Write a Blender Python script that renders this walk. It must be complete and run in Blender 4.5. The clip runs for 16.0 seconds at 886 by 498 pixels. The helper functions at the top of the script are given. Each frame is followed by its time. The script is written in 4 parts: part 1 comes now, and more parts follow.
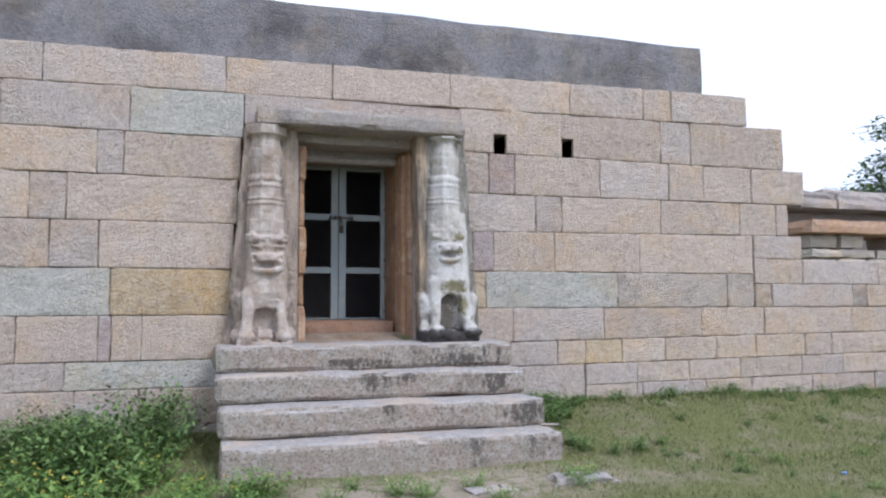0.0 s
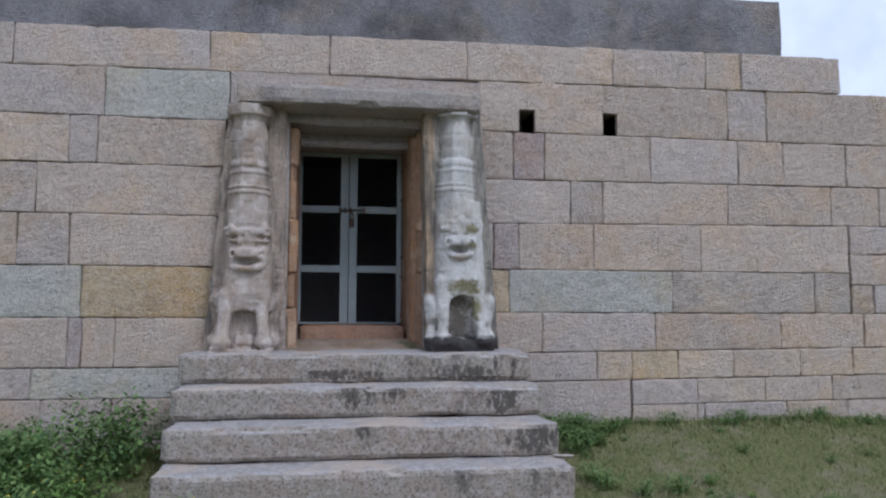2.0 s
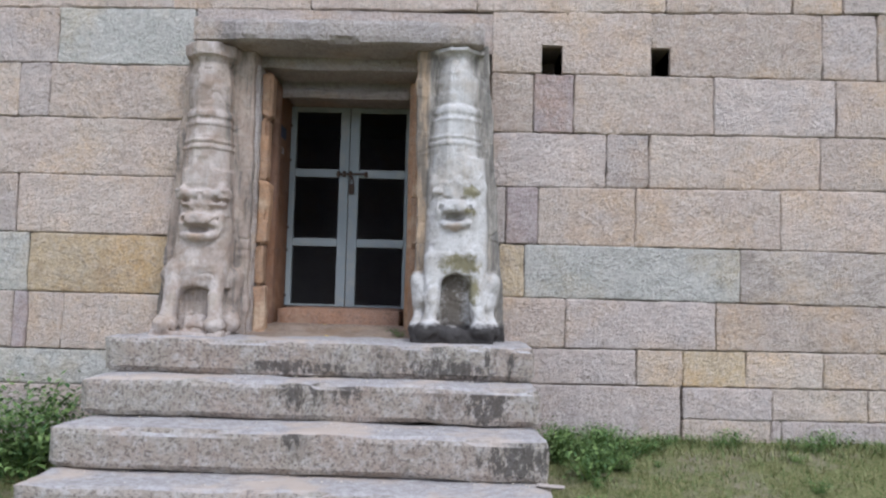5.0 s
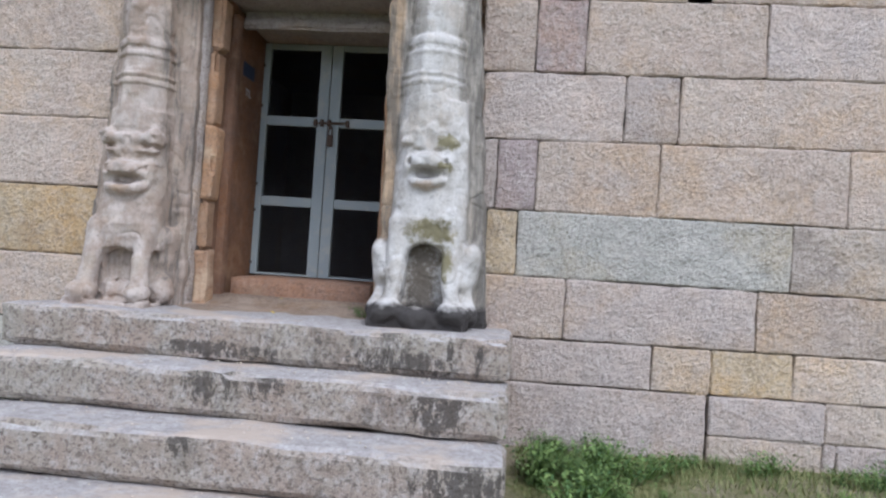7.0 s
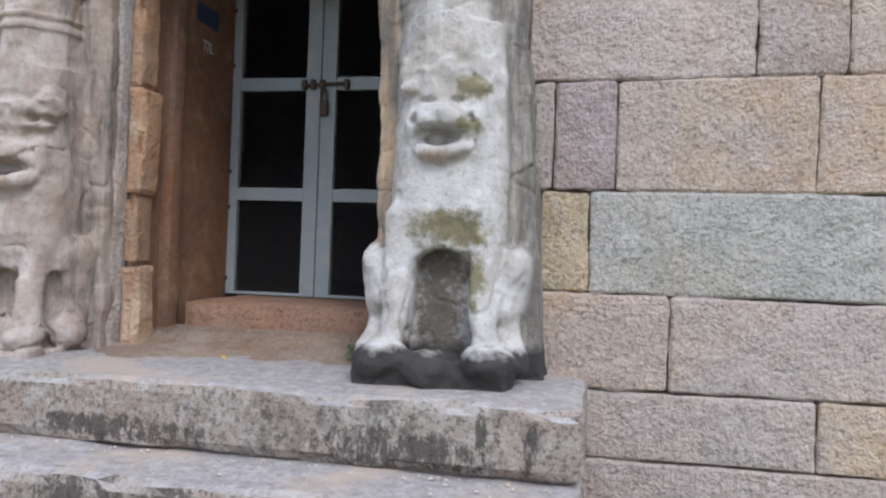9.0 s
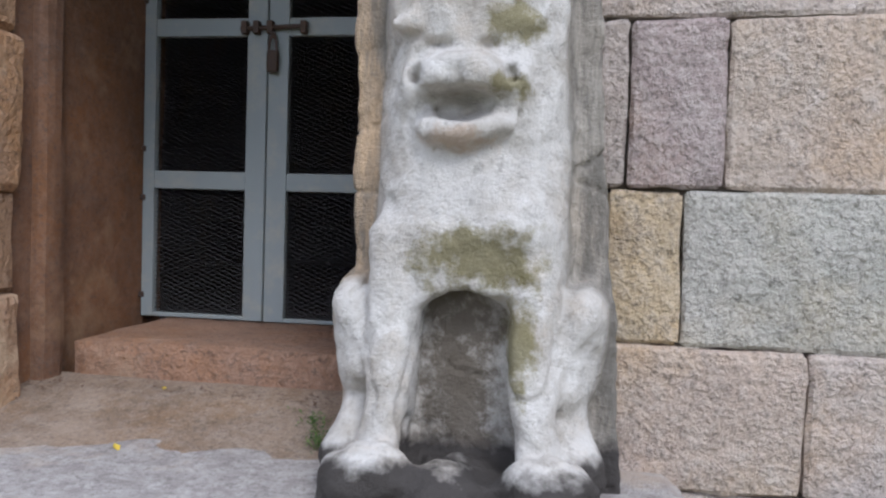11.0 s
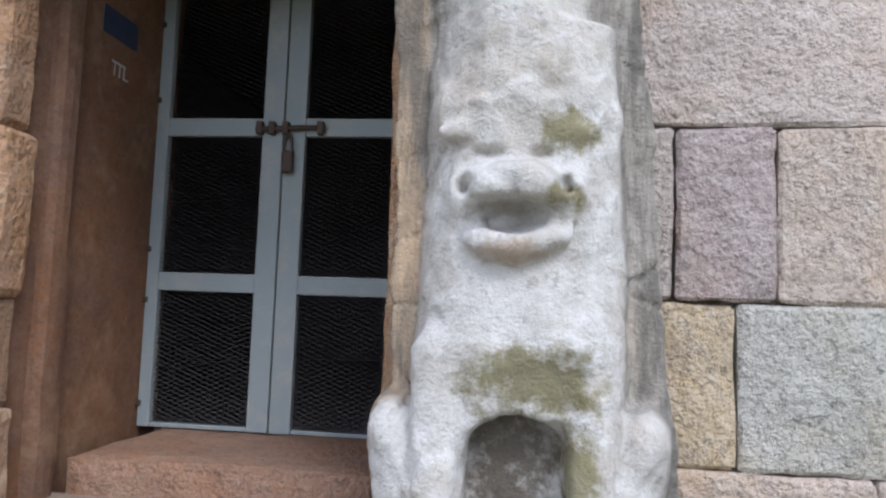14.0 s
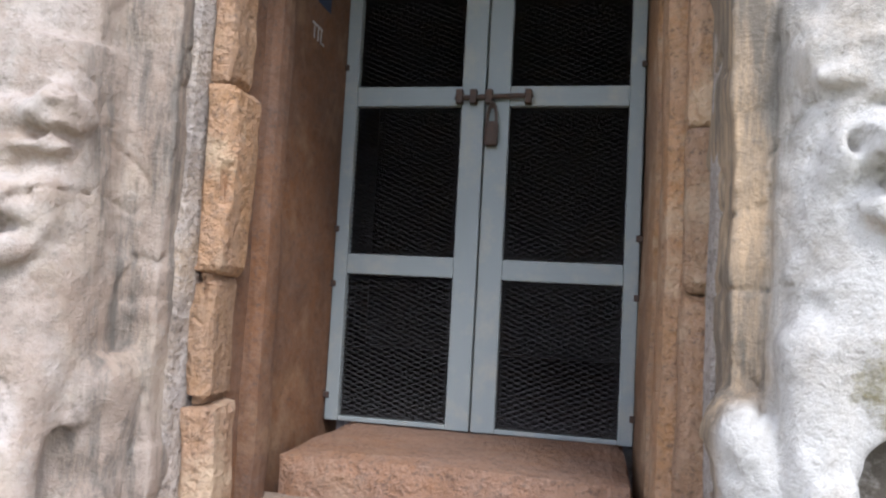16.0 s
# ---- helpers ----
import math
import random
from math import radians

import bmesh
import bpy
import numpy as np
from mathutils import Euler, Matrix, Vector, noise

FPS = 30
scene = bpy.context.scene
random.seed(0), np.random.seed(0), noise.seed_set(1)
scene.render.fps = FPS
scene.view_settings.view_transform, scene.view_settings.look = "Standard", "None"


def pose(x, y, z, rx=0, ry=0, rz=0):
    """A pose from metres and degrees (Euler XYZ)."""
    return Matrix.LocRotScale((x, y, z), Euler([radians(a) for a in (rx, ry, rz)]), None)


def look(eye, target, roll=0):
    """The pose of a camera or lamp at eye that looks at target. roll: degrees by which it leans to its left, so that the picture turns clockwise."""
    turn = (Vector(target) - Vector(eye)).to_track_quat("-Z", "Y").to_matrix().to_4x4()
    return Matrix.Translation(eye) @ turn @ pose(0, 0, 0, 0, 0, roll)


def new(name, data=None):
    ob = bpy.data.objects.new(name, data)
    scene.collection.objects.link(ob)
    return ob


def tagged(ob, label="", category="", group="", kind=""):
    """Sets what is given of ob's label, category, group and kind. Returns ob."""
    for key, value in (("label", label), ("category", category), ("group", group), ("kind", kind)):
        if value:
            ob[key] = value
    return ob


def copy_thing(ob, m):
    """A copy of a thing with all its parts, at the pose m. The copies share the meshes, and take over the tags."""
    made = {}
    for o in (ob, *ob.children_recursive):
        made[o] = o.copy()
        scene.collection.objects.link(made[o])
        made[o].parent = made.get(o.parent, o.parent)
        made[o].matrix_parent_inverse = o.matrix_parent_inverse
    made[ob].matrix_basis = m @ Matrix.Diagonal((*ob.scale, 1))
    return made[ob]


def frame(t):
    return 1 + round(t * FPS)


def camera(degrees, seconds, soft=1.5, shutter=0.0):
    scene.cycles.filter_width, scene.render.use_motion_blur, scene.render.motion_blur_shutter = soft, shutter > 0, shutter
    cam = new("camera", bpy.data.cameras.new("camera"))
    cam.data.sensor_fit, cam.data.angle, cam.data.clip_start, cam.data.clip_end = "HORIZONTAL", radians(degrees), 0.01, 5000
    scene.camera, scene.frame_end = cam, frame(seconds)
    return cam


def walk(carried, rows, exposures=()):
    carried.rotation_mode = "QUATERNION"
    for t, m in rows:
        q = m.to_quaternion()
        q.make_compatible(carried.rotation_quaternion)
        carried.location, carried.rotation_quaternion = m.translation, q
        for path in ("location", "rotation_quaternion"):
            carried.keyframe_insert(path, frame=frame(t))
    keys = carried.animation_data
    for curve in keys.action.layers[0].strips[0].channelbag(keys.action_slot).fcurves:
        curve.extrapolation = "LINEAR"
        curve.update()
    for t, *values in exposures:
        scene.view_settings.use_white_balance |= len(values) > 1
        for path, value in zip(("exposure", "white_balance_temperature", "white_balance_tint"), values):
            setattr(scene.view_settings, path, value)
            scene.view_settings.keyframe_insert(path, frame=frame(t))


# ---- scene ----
cam = camera(60.7, 16.0, 2.3)
PATH = [
    (0, (-1.291, -7.058, 1.125), (-0.698, -5.154, 1.275), -0.2),
    (0.5, (-1.044, -6.841, 1.188), (-0.528, -4.913, 1.303), -0.0),
    (1, (-0.705, -6.677, 1.15), (-0.32, -4.718, 1.269), 0.3),
    (1.5, (-0.438, -6.498, 1.135), (-0.098, -4.531, 1.27), 0.3),
    (2, (-0.176, -6.296, 1.123), (0.123, -4.325, 1.283), 0.2),
    (2.5, (0.094, -6.165, 1.066), (0.33, -4.186, 1.232), 0.6),
    (3, (0.267, -5.947, 1.032), (0.455, -3.963, 1.202), 0.8),
    (5.3, (1.035, -5.123, 1.082), (0.967, -3.127, 1.191), 2.1),
    (5.5, (1.144, -5.069, 1.058), (1.058, -3.073, 1.143), 2.5),
    (6, (1.26, -4.874, 1.062), (1.163, -2.877, 1.135), 3.2),
    (6.5, (1.332, -4.588, 1.087), (1.195, -2.594, 1.153), 3.9),
    (7, (1.414, -4.244, 1.12), (1.192, -2.257, 1.168), 3.8),
    (7.5, (1.348, -3.811, 1.094), (1.09, -1.828, 1.149), 3.6),
    (8, (1.339, -3.464, 1.165), (0.995, -1.494, 1.192), 2.7),
    (8.5, (1.426, -3.056, 1.152), (1.014, -1.098, 1.18), 2.6),
    (8.7, (1.416, -2.935, 1.169), (1.001, -0.979, 1.201), 2.2),
    (10.8, (1.124, -1.886, 1.356), (0.736, 0.074, 1.272), 1.6),
    (11, (1.07, -1.829, 1.375), (0.762, 0.146, 1.302), 1.8),
    (11.5, (1.033, -1.747, 1.408), (0.747, 0.232, 1.372), 1.9),
    (12, (1.035, -1.723, 1.431), (0.751, 0.257, 1.445), 2.1),
    (12.5, (1.031, -1.734, 1.439), (0.775, 0.247, 1.547), 2.4),
    (13, (1.009, -1.75, 1.439), (0.764, 0.23, 1.581), 2.4),
    (13.5, (0.979, -1.76, 1.427), (0.724, 0.217, 1.582), 2.4),
    (14, (0.923, -1.748, 1.42), (0.66, 0.227, 1.589), 2.1),
    (14.5, (0.866, -1.646, 1.415), (0.59, 0.327, 1.594), 2.1),
    (15, (0.759, -1.562, 1.424), (0.463, 0.408, 1.599), 2.3),
    (15.5, (0.574, -1.564, 1.421), (0.228, 0.399, 1.58), 2.4),
    (16, (0.401, -1.575, 1.385), (-0.02, 0.375, 1.527), 3.1),
]
STOPS = [(0, 0.82, 5800), (0.5, 0.66, 5800), (1.5, 0.42, 5700), (2.0, 0.20, 5600), (2.5, 0.48, 5650), (3.0, 0.98, 5850), (5.5, 0.80, 5800), (7, 0.86, 5800), (8.5, 0.80, 5900),
         (11, 0.82, 5950), (12.5, 0.96, 5850), (14, 1.04, 5850), (15, 1.18, 5900), (16, 1.44, 6050)]
walk(cam, [(t, look(eye, target, roll)) for t, eye, target, roll in PATH], [(t, stops, kelvin - 260, 12) for t, stops, kelvin in STOPS])

# ---- world, sun, exposure ----
world = bpy.data.worlds.new("overcast_sky")
scene.world = world
world.use_nodes = True
wt = world.node_tree
wt.nodes.clear()
w_out = wt.nodes.new("ShaderNodeOutputWorld")
w_bg = wt.nodes.new("ShaderNodeBackground")
w_sky = wt.nodes.new("ShaderNodeTexSky")
w_sky.sky_type = 'NISHITA'
w_sky.sun_disc = False
w_sky.sun_elevation = radians(48)
w_sky.sun_rotation = radians(150)
w_mix = wt.nodes.new("ShaderNodeMixRGB")
w_co = wt.nodes.new("ShaderNodeTexCoord")
w_no = wt.nodes.new("ShaderNodeTexNoise")
w_no.inputs["Scale"].default_value = 3.2
w_no.inputs["Detail"].default_value = 7.0
w_no.inputs["Roughness"].default_value = 0.62
w_rp = wt.nodes.new("ShaderNodeValToRGB")
w_rp.color_ramp.elements[0].position = 0.40
w_rp.color_ramp.elements[0].color = (6.3, 6.5, 7.2, 1)
w_rp.color_ramp.elements[1].position = 0.62
w_rp.color_ramp.elements[1].color = (8.6, 8.6, 8.9, 1)
w_mix.inputs[0].default_value = 0.95
w_bg.inputs["Strength"].default_value = 0.104
wt.links.new(w_co.outputs["Generated"], w_no.inputs["Vector"])
wt.links.new(w_no.outputs["Fac"], w_rp.inputs["Fac"])
wt.links.new(w_sky.outputs[0], w_mix.inputs[1])
wt.links.new(w_rp.outputs["Color"], w_mix.inputs[2])
wt.links.new(w_mix.outputs[0], w_bg.inputs["Color"])
wt.links.new(w_bg.outputs[0], w_out.inputs["Surface"])

sun_data = bpy.data.lights.new("sun", 'SUN')
sun_data.energy, sun_data.angle, sun_data.color = 1.15, radians(18), (1.0, 0.95, 0.88)
sun = new("sun", sun_data)
sun.matrix_world = look((4, -7, 9), (0, 0, 0))


# ---- materials ----
def material(name):
    m = bpy.data.materials.new(name)
    m.use_nodes = True
    nt = m.node_tree
    return m, nt, nt.nodes["Principled BSDF"]


def node(nt, kind, **values):
    n = nt.nodes.new(kind)
    for k, v in values.items():
        n.inputs[k].default_value = v
    return n


def noise_fac(nt, co, scale, detail=5.0, rough=0.6):
    n = node(nt, "ShaderNodeTexNoise", Scale=scale, Detail=detail, Roughness=rough)
    nt.links.new(co, n.inputs["Vector"])
    return n.outputs["Fac"]


def ramp(nt, fac, lo, hi):
    n = nt.nodes.new("ShaderNodeMapRange")
    n.inputs["From Min"].default_value, n.inputs["From Max"].default_value = lo, hi
    nt.links.new(fac, n.inputs["Value"])
    return n.outputs["Result"]


def mix(nt, fac, a, b, how='MIX'):
    n = nt.nodes.new("ShaderNodeMixRGB")
    n.blend_type = how
    for slot, v in ((0, fac), (1, a), (2, b)):
        if isinstance(v, (int, float)):
            n.inputs[slot].default_value = v
        elif isinstance(v, tuple):
            n.inputs[slot].default_value = (*v, 1)
        else:
            nt.links.new(v, n.inputs[slot])
    return n.outputs[0]


def times(nt, a, b, op='MULTIPLY'):
    n = nt.nodes.new("ShaderNodeMath")
    n.operation = op
    n.use_clamp = True
    for slot, v in ((0, a), (1, b)):
        if isinstance(v, (int, float)):
            n.inputs[slot].default_value = v
        else:
            nt.links.new(v, n.inputs[slot])
    return n.outputs[0]


def stone(name, main, second, speck=(0.07, 0.06, 0.055), light=(0.62, 0.58, 0.54), stain=None, stain_at=(0.52, 0.66), rough=0.85,
          bump=0.75, vary=0.22, pit=0.35, stain_scale=1.7, light_amount=0.45):
    """Weathered granite: two tones in wide clouds, light and dark grains, stains, chisel relief."""
    m, nt, bsdf = material(name)
    co = nt.nodes.new("ShaderNodeNewGeometry").outputs["Position"]
    info = nt.nodes.new("ShaderNodeObjectInfo")
    shift = nt.nodes.new("ShaderNodeVectorMath")
    shift.operation = 'MULTIPLY_ADD'
    shift.inputs[1].default_value = (37, 17, 29)
    nt.links.new(info.outputs["Random"], shift.inputs[0])
    nt.links.new(co, shift.inputs[2])
    v = shift.outputs[0]
    base = mix(nt, ramp(nt, noise_fac(nt, v, 2.6, 4), 0.36, 0.64), main, second)
    rust = (min(1, main[0] * 1.12), main[1] * 0.97, main[2] * 0.78)
    base = mix(nt, times(nt, ramp(nt, noise_fac(nt, v, 1.9, 6, 0.65), 0.48, 0.66), 0.75), base, rust)
    base = mix(nt, times(nt, ramp(nt, noise_fac(nt, v, 21, 8, 0.8), 0.45, 0.70), light_amount), base, light)
    base = mix(nt, times(nt, ramp(nt, noise_fac(nt, v, 70, 4, 0.8), 0.52, 0.64), 0.62), base, speck)
    base = mix(nt, times(nt, ramp(nt, noise_fac(nt, v, 95, 3, 0.75), 0.56, 0.66), 0.45), base, tuple(min(1, 1.35 * c + 0.03) for c in second))
    base = mix(nt, times(nt, ramp(nt, noise_fac(nt, v, 11, 7, 0.72), 0.53, 0.68), pit), base, tuple(0.45 * c for c in main))
    base = mix(nt, times(nt, ramp(nt, noise_fac(nt, v, 6, 7, 0.7), 0.52, 0.66), 0.45), base, tuple(min(1, 1.22 * c + 0.015) for c in second))
    if stain:
        s = ramp(nt, noise_fac(nt, v, stain_scale, 7, 0.68), *stain_at)
        base = mix(nt, times(nt, s, 0.85), base, stain)
    # tone from piece to piece
    tone = nt.nodes.new("ShaderNodeMapRange")
    tone.inputs["To Min"].default_value, tone.inputs["To Max"].default_value = 1.18 * (1 - vary), 1.18 * (1 + vary * 0.7)
    nt.links.new(info.outputs["Random"], tone.inputs["Value"])
    hsv = nt.nodes.new("ShaderNodeHueSaturation")
    nt.links.new(tone.outputs[0], hsv.inputs["Value"])
    hsv.inputs["Saturation"].default_value = 1.12
    nt.links.new(base, hsv.inputs["Color"])
    nt.links.new(hsv.outputs[0], bsdf.inputs["Base Color"])
    bsdf.inputs["Roughness"].default_value = rough
    bsdf.inputs["Specular IOR Level"].default_value = 0.25
    h = mix(nt, 0.5, noise_fac(nt, v, 14, 8, 0.76), ramp(nt, noise_fac(nt, v, 42, 4, 0.7), 0.36, 0.62))
    bn = node(nt, "ShaderNodeBump", Strength=bump, Distance=0.021)
    nt.links.new(h, bn.inputs["Height"])
    nt.links.new(bn.outputs[0], bsdf.inputs["Normal"])
    return m


PINK = stone("granite_pink", (0.44, 0.372, 0.312), (0.41, 0.335, 0.282), vary=0.10)
GREY = stone("granite_grey", (0.40, 0.35, 0.32), (0.42, 0.355, 0.31), vary=0.10)
GREEN = stone("granite_green_grey", (0.375, 0.365, 0.325), (0.42, 0.40, 0.36), vary=0.06)
YELLOW = stone("sandstone_yellow", (0.46, 0.36, 0.235), (0.42, 0.345, 0.25), stain=(0.19, 0.14, 0.10), stain_at=(0.56, 0.74), vary=0.1)
PALE = stone("granite_pale_yellow", (0.46, 0.39, 0.315), (0.42, 0.35, 0.295), vary=0.10)
MAUVE = stone("granite_mauve", (0.35, 0.285, 0.27), (0.32, 0.27, 0.255), vary=0.05)
STAINED = stone("granite_water_stained", (0.40, 0.345, 0.29), (0.36, 0.31, 0.27), stain=(0.15, 0.125, 0.105), stain_at=(0.50, 0.66), vary=0.08)
PARAPET = stone("weathered_lime_plaster", (0.235, 0.225, 0.23), (0.18, 0.172, 0.18), stain=(0.07, 0.065, 0.066), stain_at=(0.48, 0.70), vary=0.02, light_amount=0.15)


def step_material():
    """Worn granite: grey lichen and black growth on the faces, dust lying on the treads."""
    m, nt, bsdf = material("step_granite")
    geo = nt.nodes.new("ShaderNodeNewGeometry")
    pos = geo.outputs["Position"]
    base = mix(nt, ramp(nt, noise_fac(nt, pos, 3.5, 5), 0.38, 0.62), (0.33, 0.265, 0.215), (0.32, 0.285, 0.235))
    base = mix(nt, times(nt, ramp(nt, noise_fac(nt, pos, 17, 7, 0.72), 0.47, 0.62), 0.55), base, (0.48, 0.45, 0.42))
    base = mix(nt, times(nt, ramp(nt, noise_fac(nt, pos, 55, 4, 0.75), 0.50, 0.62), 0.85), base, (0.11, 0.09, 0.075))
    base = mix(nt, times(nt, ramp(nt, noise_fac(nt, pos, 26, 4, 0.7), 0.57, 0.66), 0.55), base, (0.14, 0.12, 0.10))
    sq = nt.nodes.new("ShaderNodeMapping")
    sq.inputs["Scale"].default_value = (1.0, 1.0, 0.45)
    nt.links.new(pos, sq.inputs["Vector"])
    wide = ramp(nt, noise_fac(nt, sq.outputs[0], 1.7, 3, 0.6), 0.55, 0.68)
    fine = ramp(nt, noise_fac(nt, sq.outputs[0], 15, 7, 0.75), 0.47, 0.55)
    up = nt.nodes.new("ShaderNodeSeparateXYZ")
    nt.links.new(geo.outputs["True Normal"], up.inputs[0])
    tread = ramp(nt, up.outputs["Z"], 0.55, 0.85)
    growth = times(nt, times(nt, wide, fine), times(nt, 1.0, tread, 'SUBTRACT'))
    base = mix(nt, times(nt, growth, 0.72), base, (0.05, 0.045, 0.04))
    ragged = ramp(nt, noise_fac(nt, sq.outputs[0], 34, 7, 0.8), 0.36, 0.64)
    for at, size in (((1.08, -0.95, 0.50), (0.14, 0.12, 0.15)), ((0.02, -0.95, 0.53), (0.16, 0.12, 0.11)), ((0.28, -0.95, 0.54), (0.10, 0.12, 0.09)),
                     ((1.22, -1.30, 0.28), (0.22, 0.12, 0.13)), ((0.06, -1.30, 0.33), (0.06, 0.12, 0.06)), ((-0.05, -0.665, 0.64), (0.35, 0.12, 0.05)),
                     ((0.85, -0.665, 0.65), (0.30, 0.12, 0.07)), ((1.22, -0.665, 0.69), (0.03, 0.12, 0.09)), ((1.08, -0.665, 0.69), (0.02, 0.12, 0.09))):
        mp = nt.nodes.new("ShaderNodeMapping")
        mp.vector_type = 'TEXTURE'
        mp.inputs["Location"].default_value, mp.inputs["Scale"].default_value = at, size
        nt.links.new(pos, mp.inputs["Vector"])
        ln = nt.nodes.new("ShaderNodeVectorMath")
        ln.operation = 'LENGTH'
        nt.links.new(mp.outputs[0], ln.inputs[0])
        near = ramp(nt, ln.outputs["Value"], 1.5, 0.2)
        spot = ramp(nt, times(nt, near, ragged), 0.24, 0.36)
        base = mix(nt, times(nt, times(nt, spot, times(nt, 1.0, tread, 'SUBTRACT')), 0.82), base, (0.06, 0.053, 0.046))
    worn = mix(nt, ramp(nt, noise_fac(nt, pos, 20, 7, 0.75), 0.40, 0.62), (0.31, 0.283, 0.268), (0.46, 0.435, 0.415))
    worn = mix(nt, times(nt, ramp(nt, noise_fac(nt, pos, 60, 4, 0.75), 0.52, 0.64), 0.6), worn, (0.17, 0.15, 0.14))
    dust = ramp(nt, noise_fac(nt, pos, 2.3, 6, 0.65), 0.50, 0.62)
    worn = mix(nt, times(nt, dust, 0.85), worn, (0.47, 0.385, 0.31))
    base = mix(nt, tread, base, worn)
    nt.links.new(base, bsdf.inputs["Base Color"])
    bsdf.inputs["Roughness"].default_value = 0.9
    bsdf.inputs["Specular IOR Level"].default_value = 0.2
    bn = node(nt, "ShaderNodeBump", Strength=0.9, Distance=0.015)
    nt.links.new(mix(nt, 0.5, noise_fac(nt, pos, 24, 6, 0.7), noise_fac(nt, pos, 90, 3, 0.7)), bn.inputs["Height"])
    nt.links.new(bn.outputs[0], bsdf.inputs["Normal"])
    return m


STEP = step_material()
JAMB = stone("reddish_jamb_stone", (0.37, 0.245, 0.16), (0.31, 0.205, 0.14), stain=(0.52, 0.41, 0.30), stain_at=(0.54, 0.68), vary=0.1, stain_scale=4, light_amount=0.15)
SILL = stone("red_sandstone_sill", (0.30, 0.19, 0.135), (0.26, 0.17, 0.125), vary=0.03, light_amount=0.10, stain=(0.36, 0.27, 0.20), stain_at=(0.56, 0.72))
LINTEL = stone("lintel_granite", (0.37, 0.325, 0.29), (0.31, 0.28, 0.26), stain=(0.12, 0.105, 0.1), stain_at=(0.55, 0.72), vary=0.1)
MORTAR = stone("dark_joint_fill", (0.19, 0.165, 0.145), (0.15, 0.13, 0.115), vary=0.0, light_amount=0.1)
INSIDE = stone("dim_inner_masonry", (0.36, 0.34, 0.34), (0.32, 0.30, 0.31), vary=0.0, light_amount=0.1)
# darker copy of the jamb stone: the west reveal's shade is in its colour
REVEAL_SHADED = stone("shaded_red_reveal_stone", (0.185, 0.106, 0.068), (0.125, 0.076, 0.053), stain=(0.31, 0.21, 0.135), stain_at=(0.54, 0.72), vary=0.05, stain_scale=3, light_amount=0.08, pit=0.5, bump=0.25)


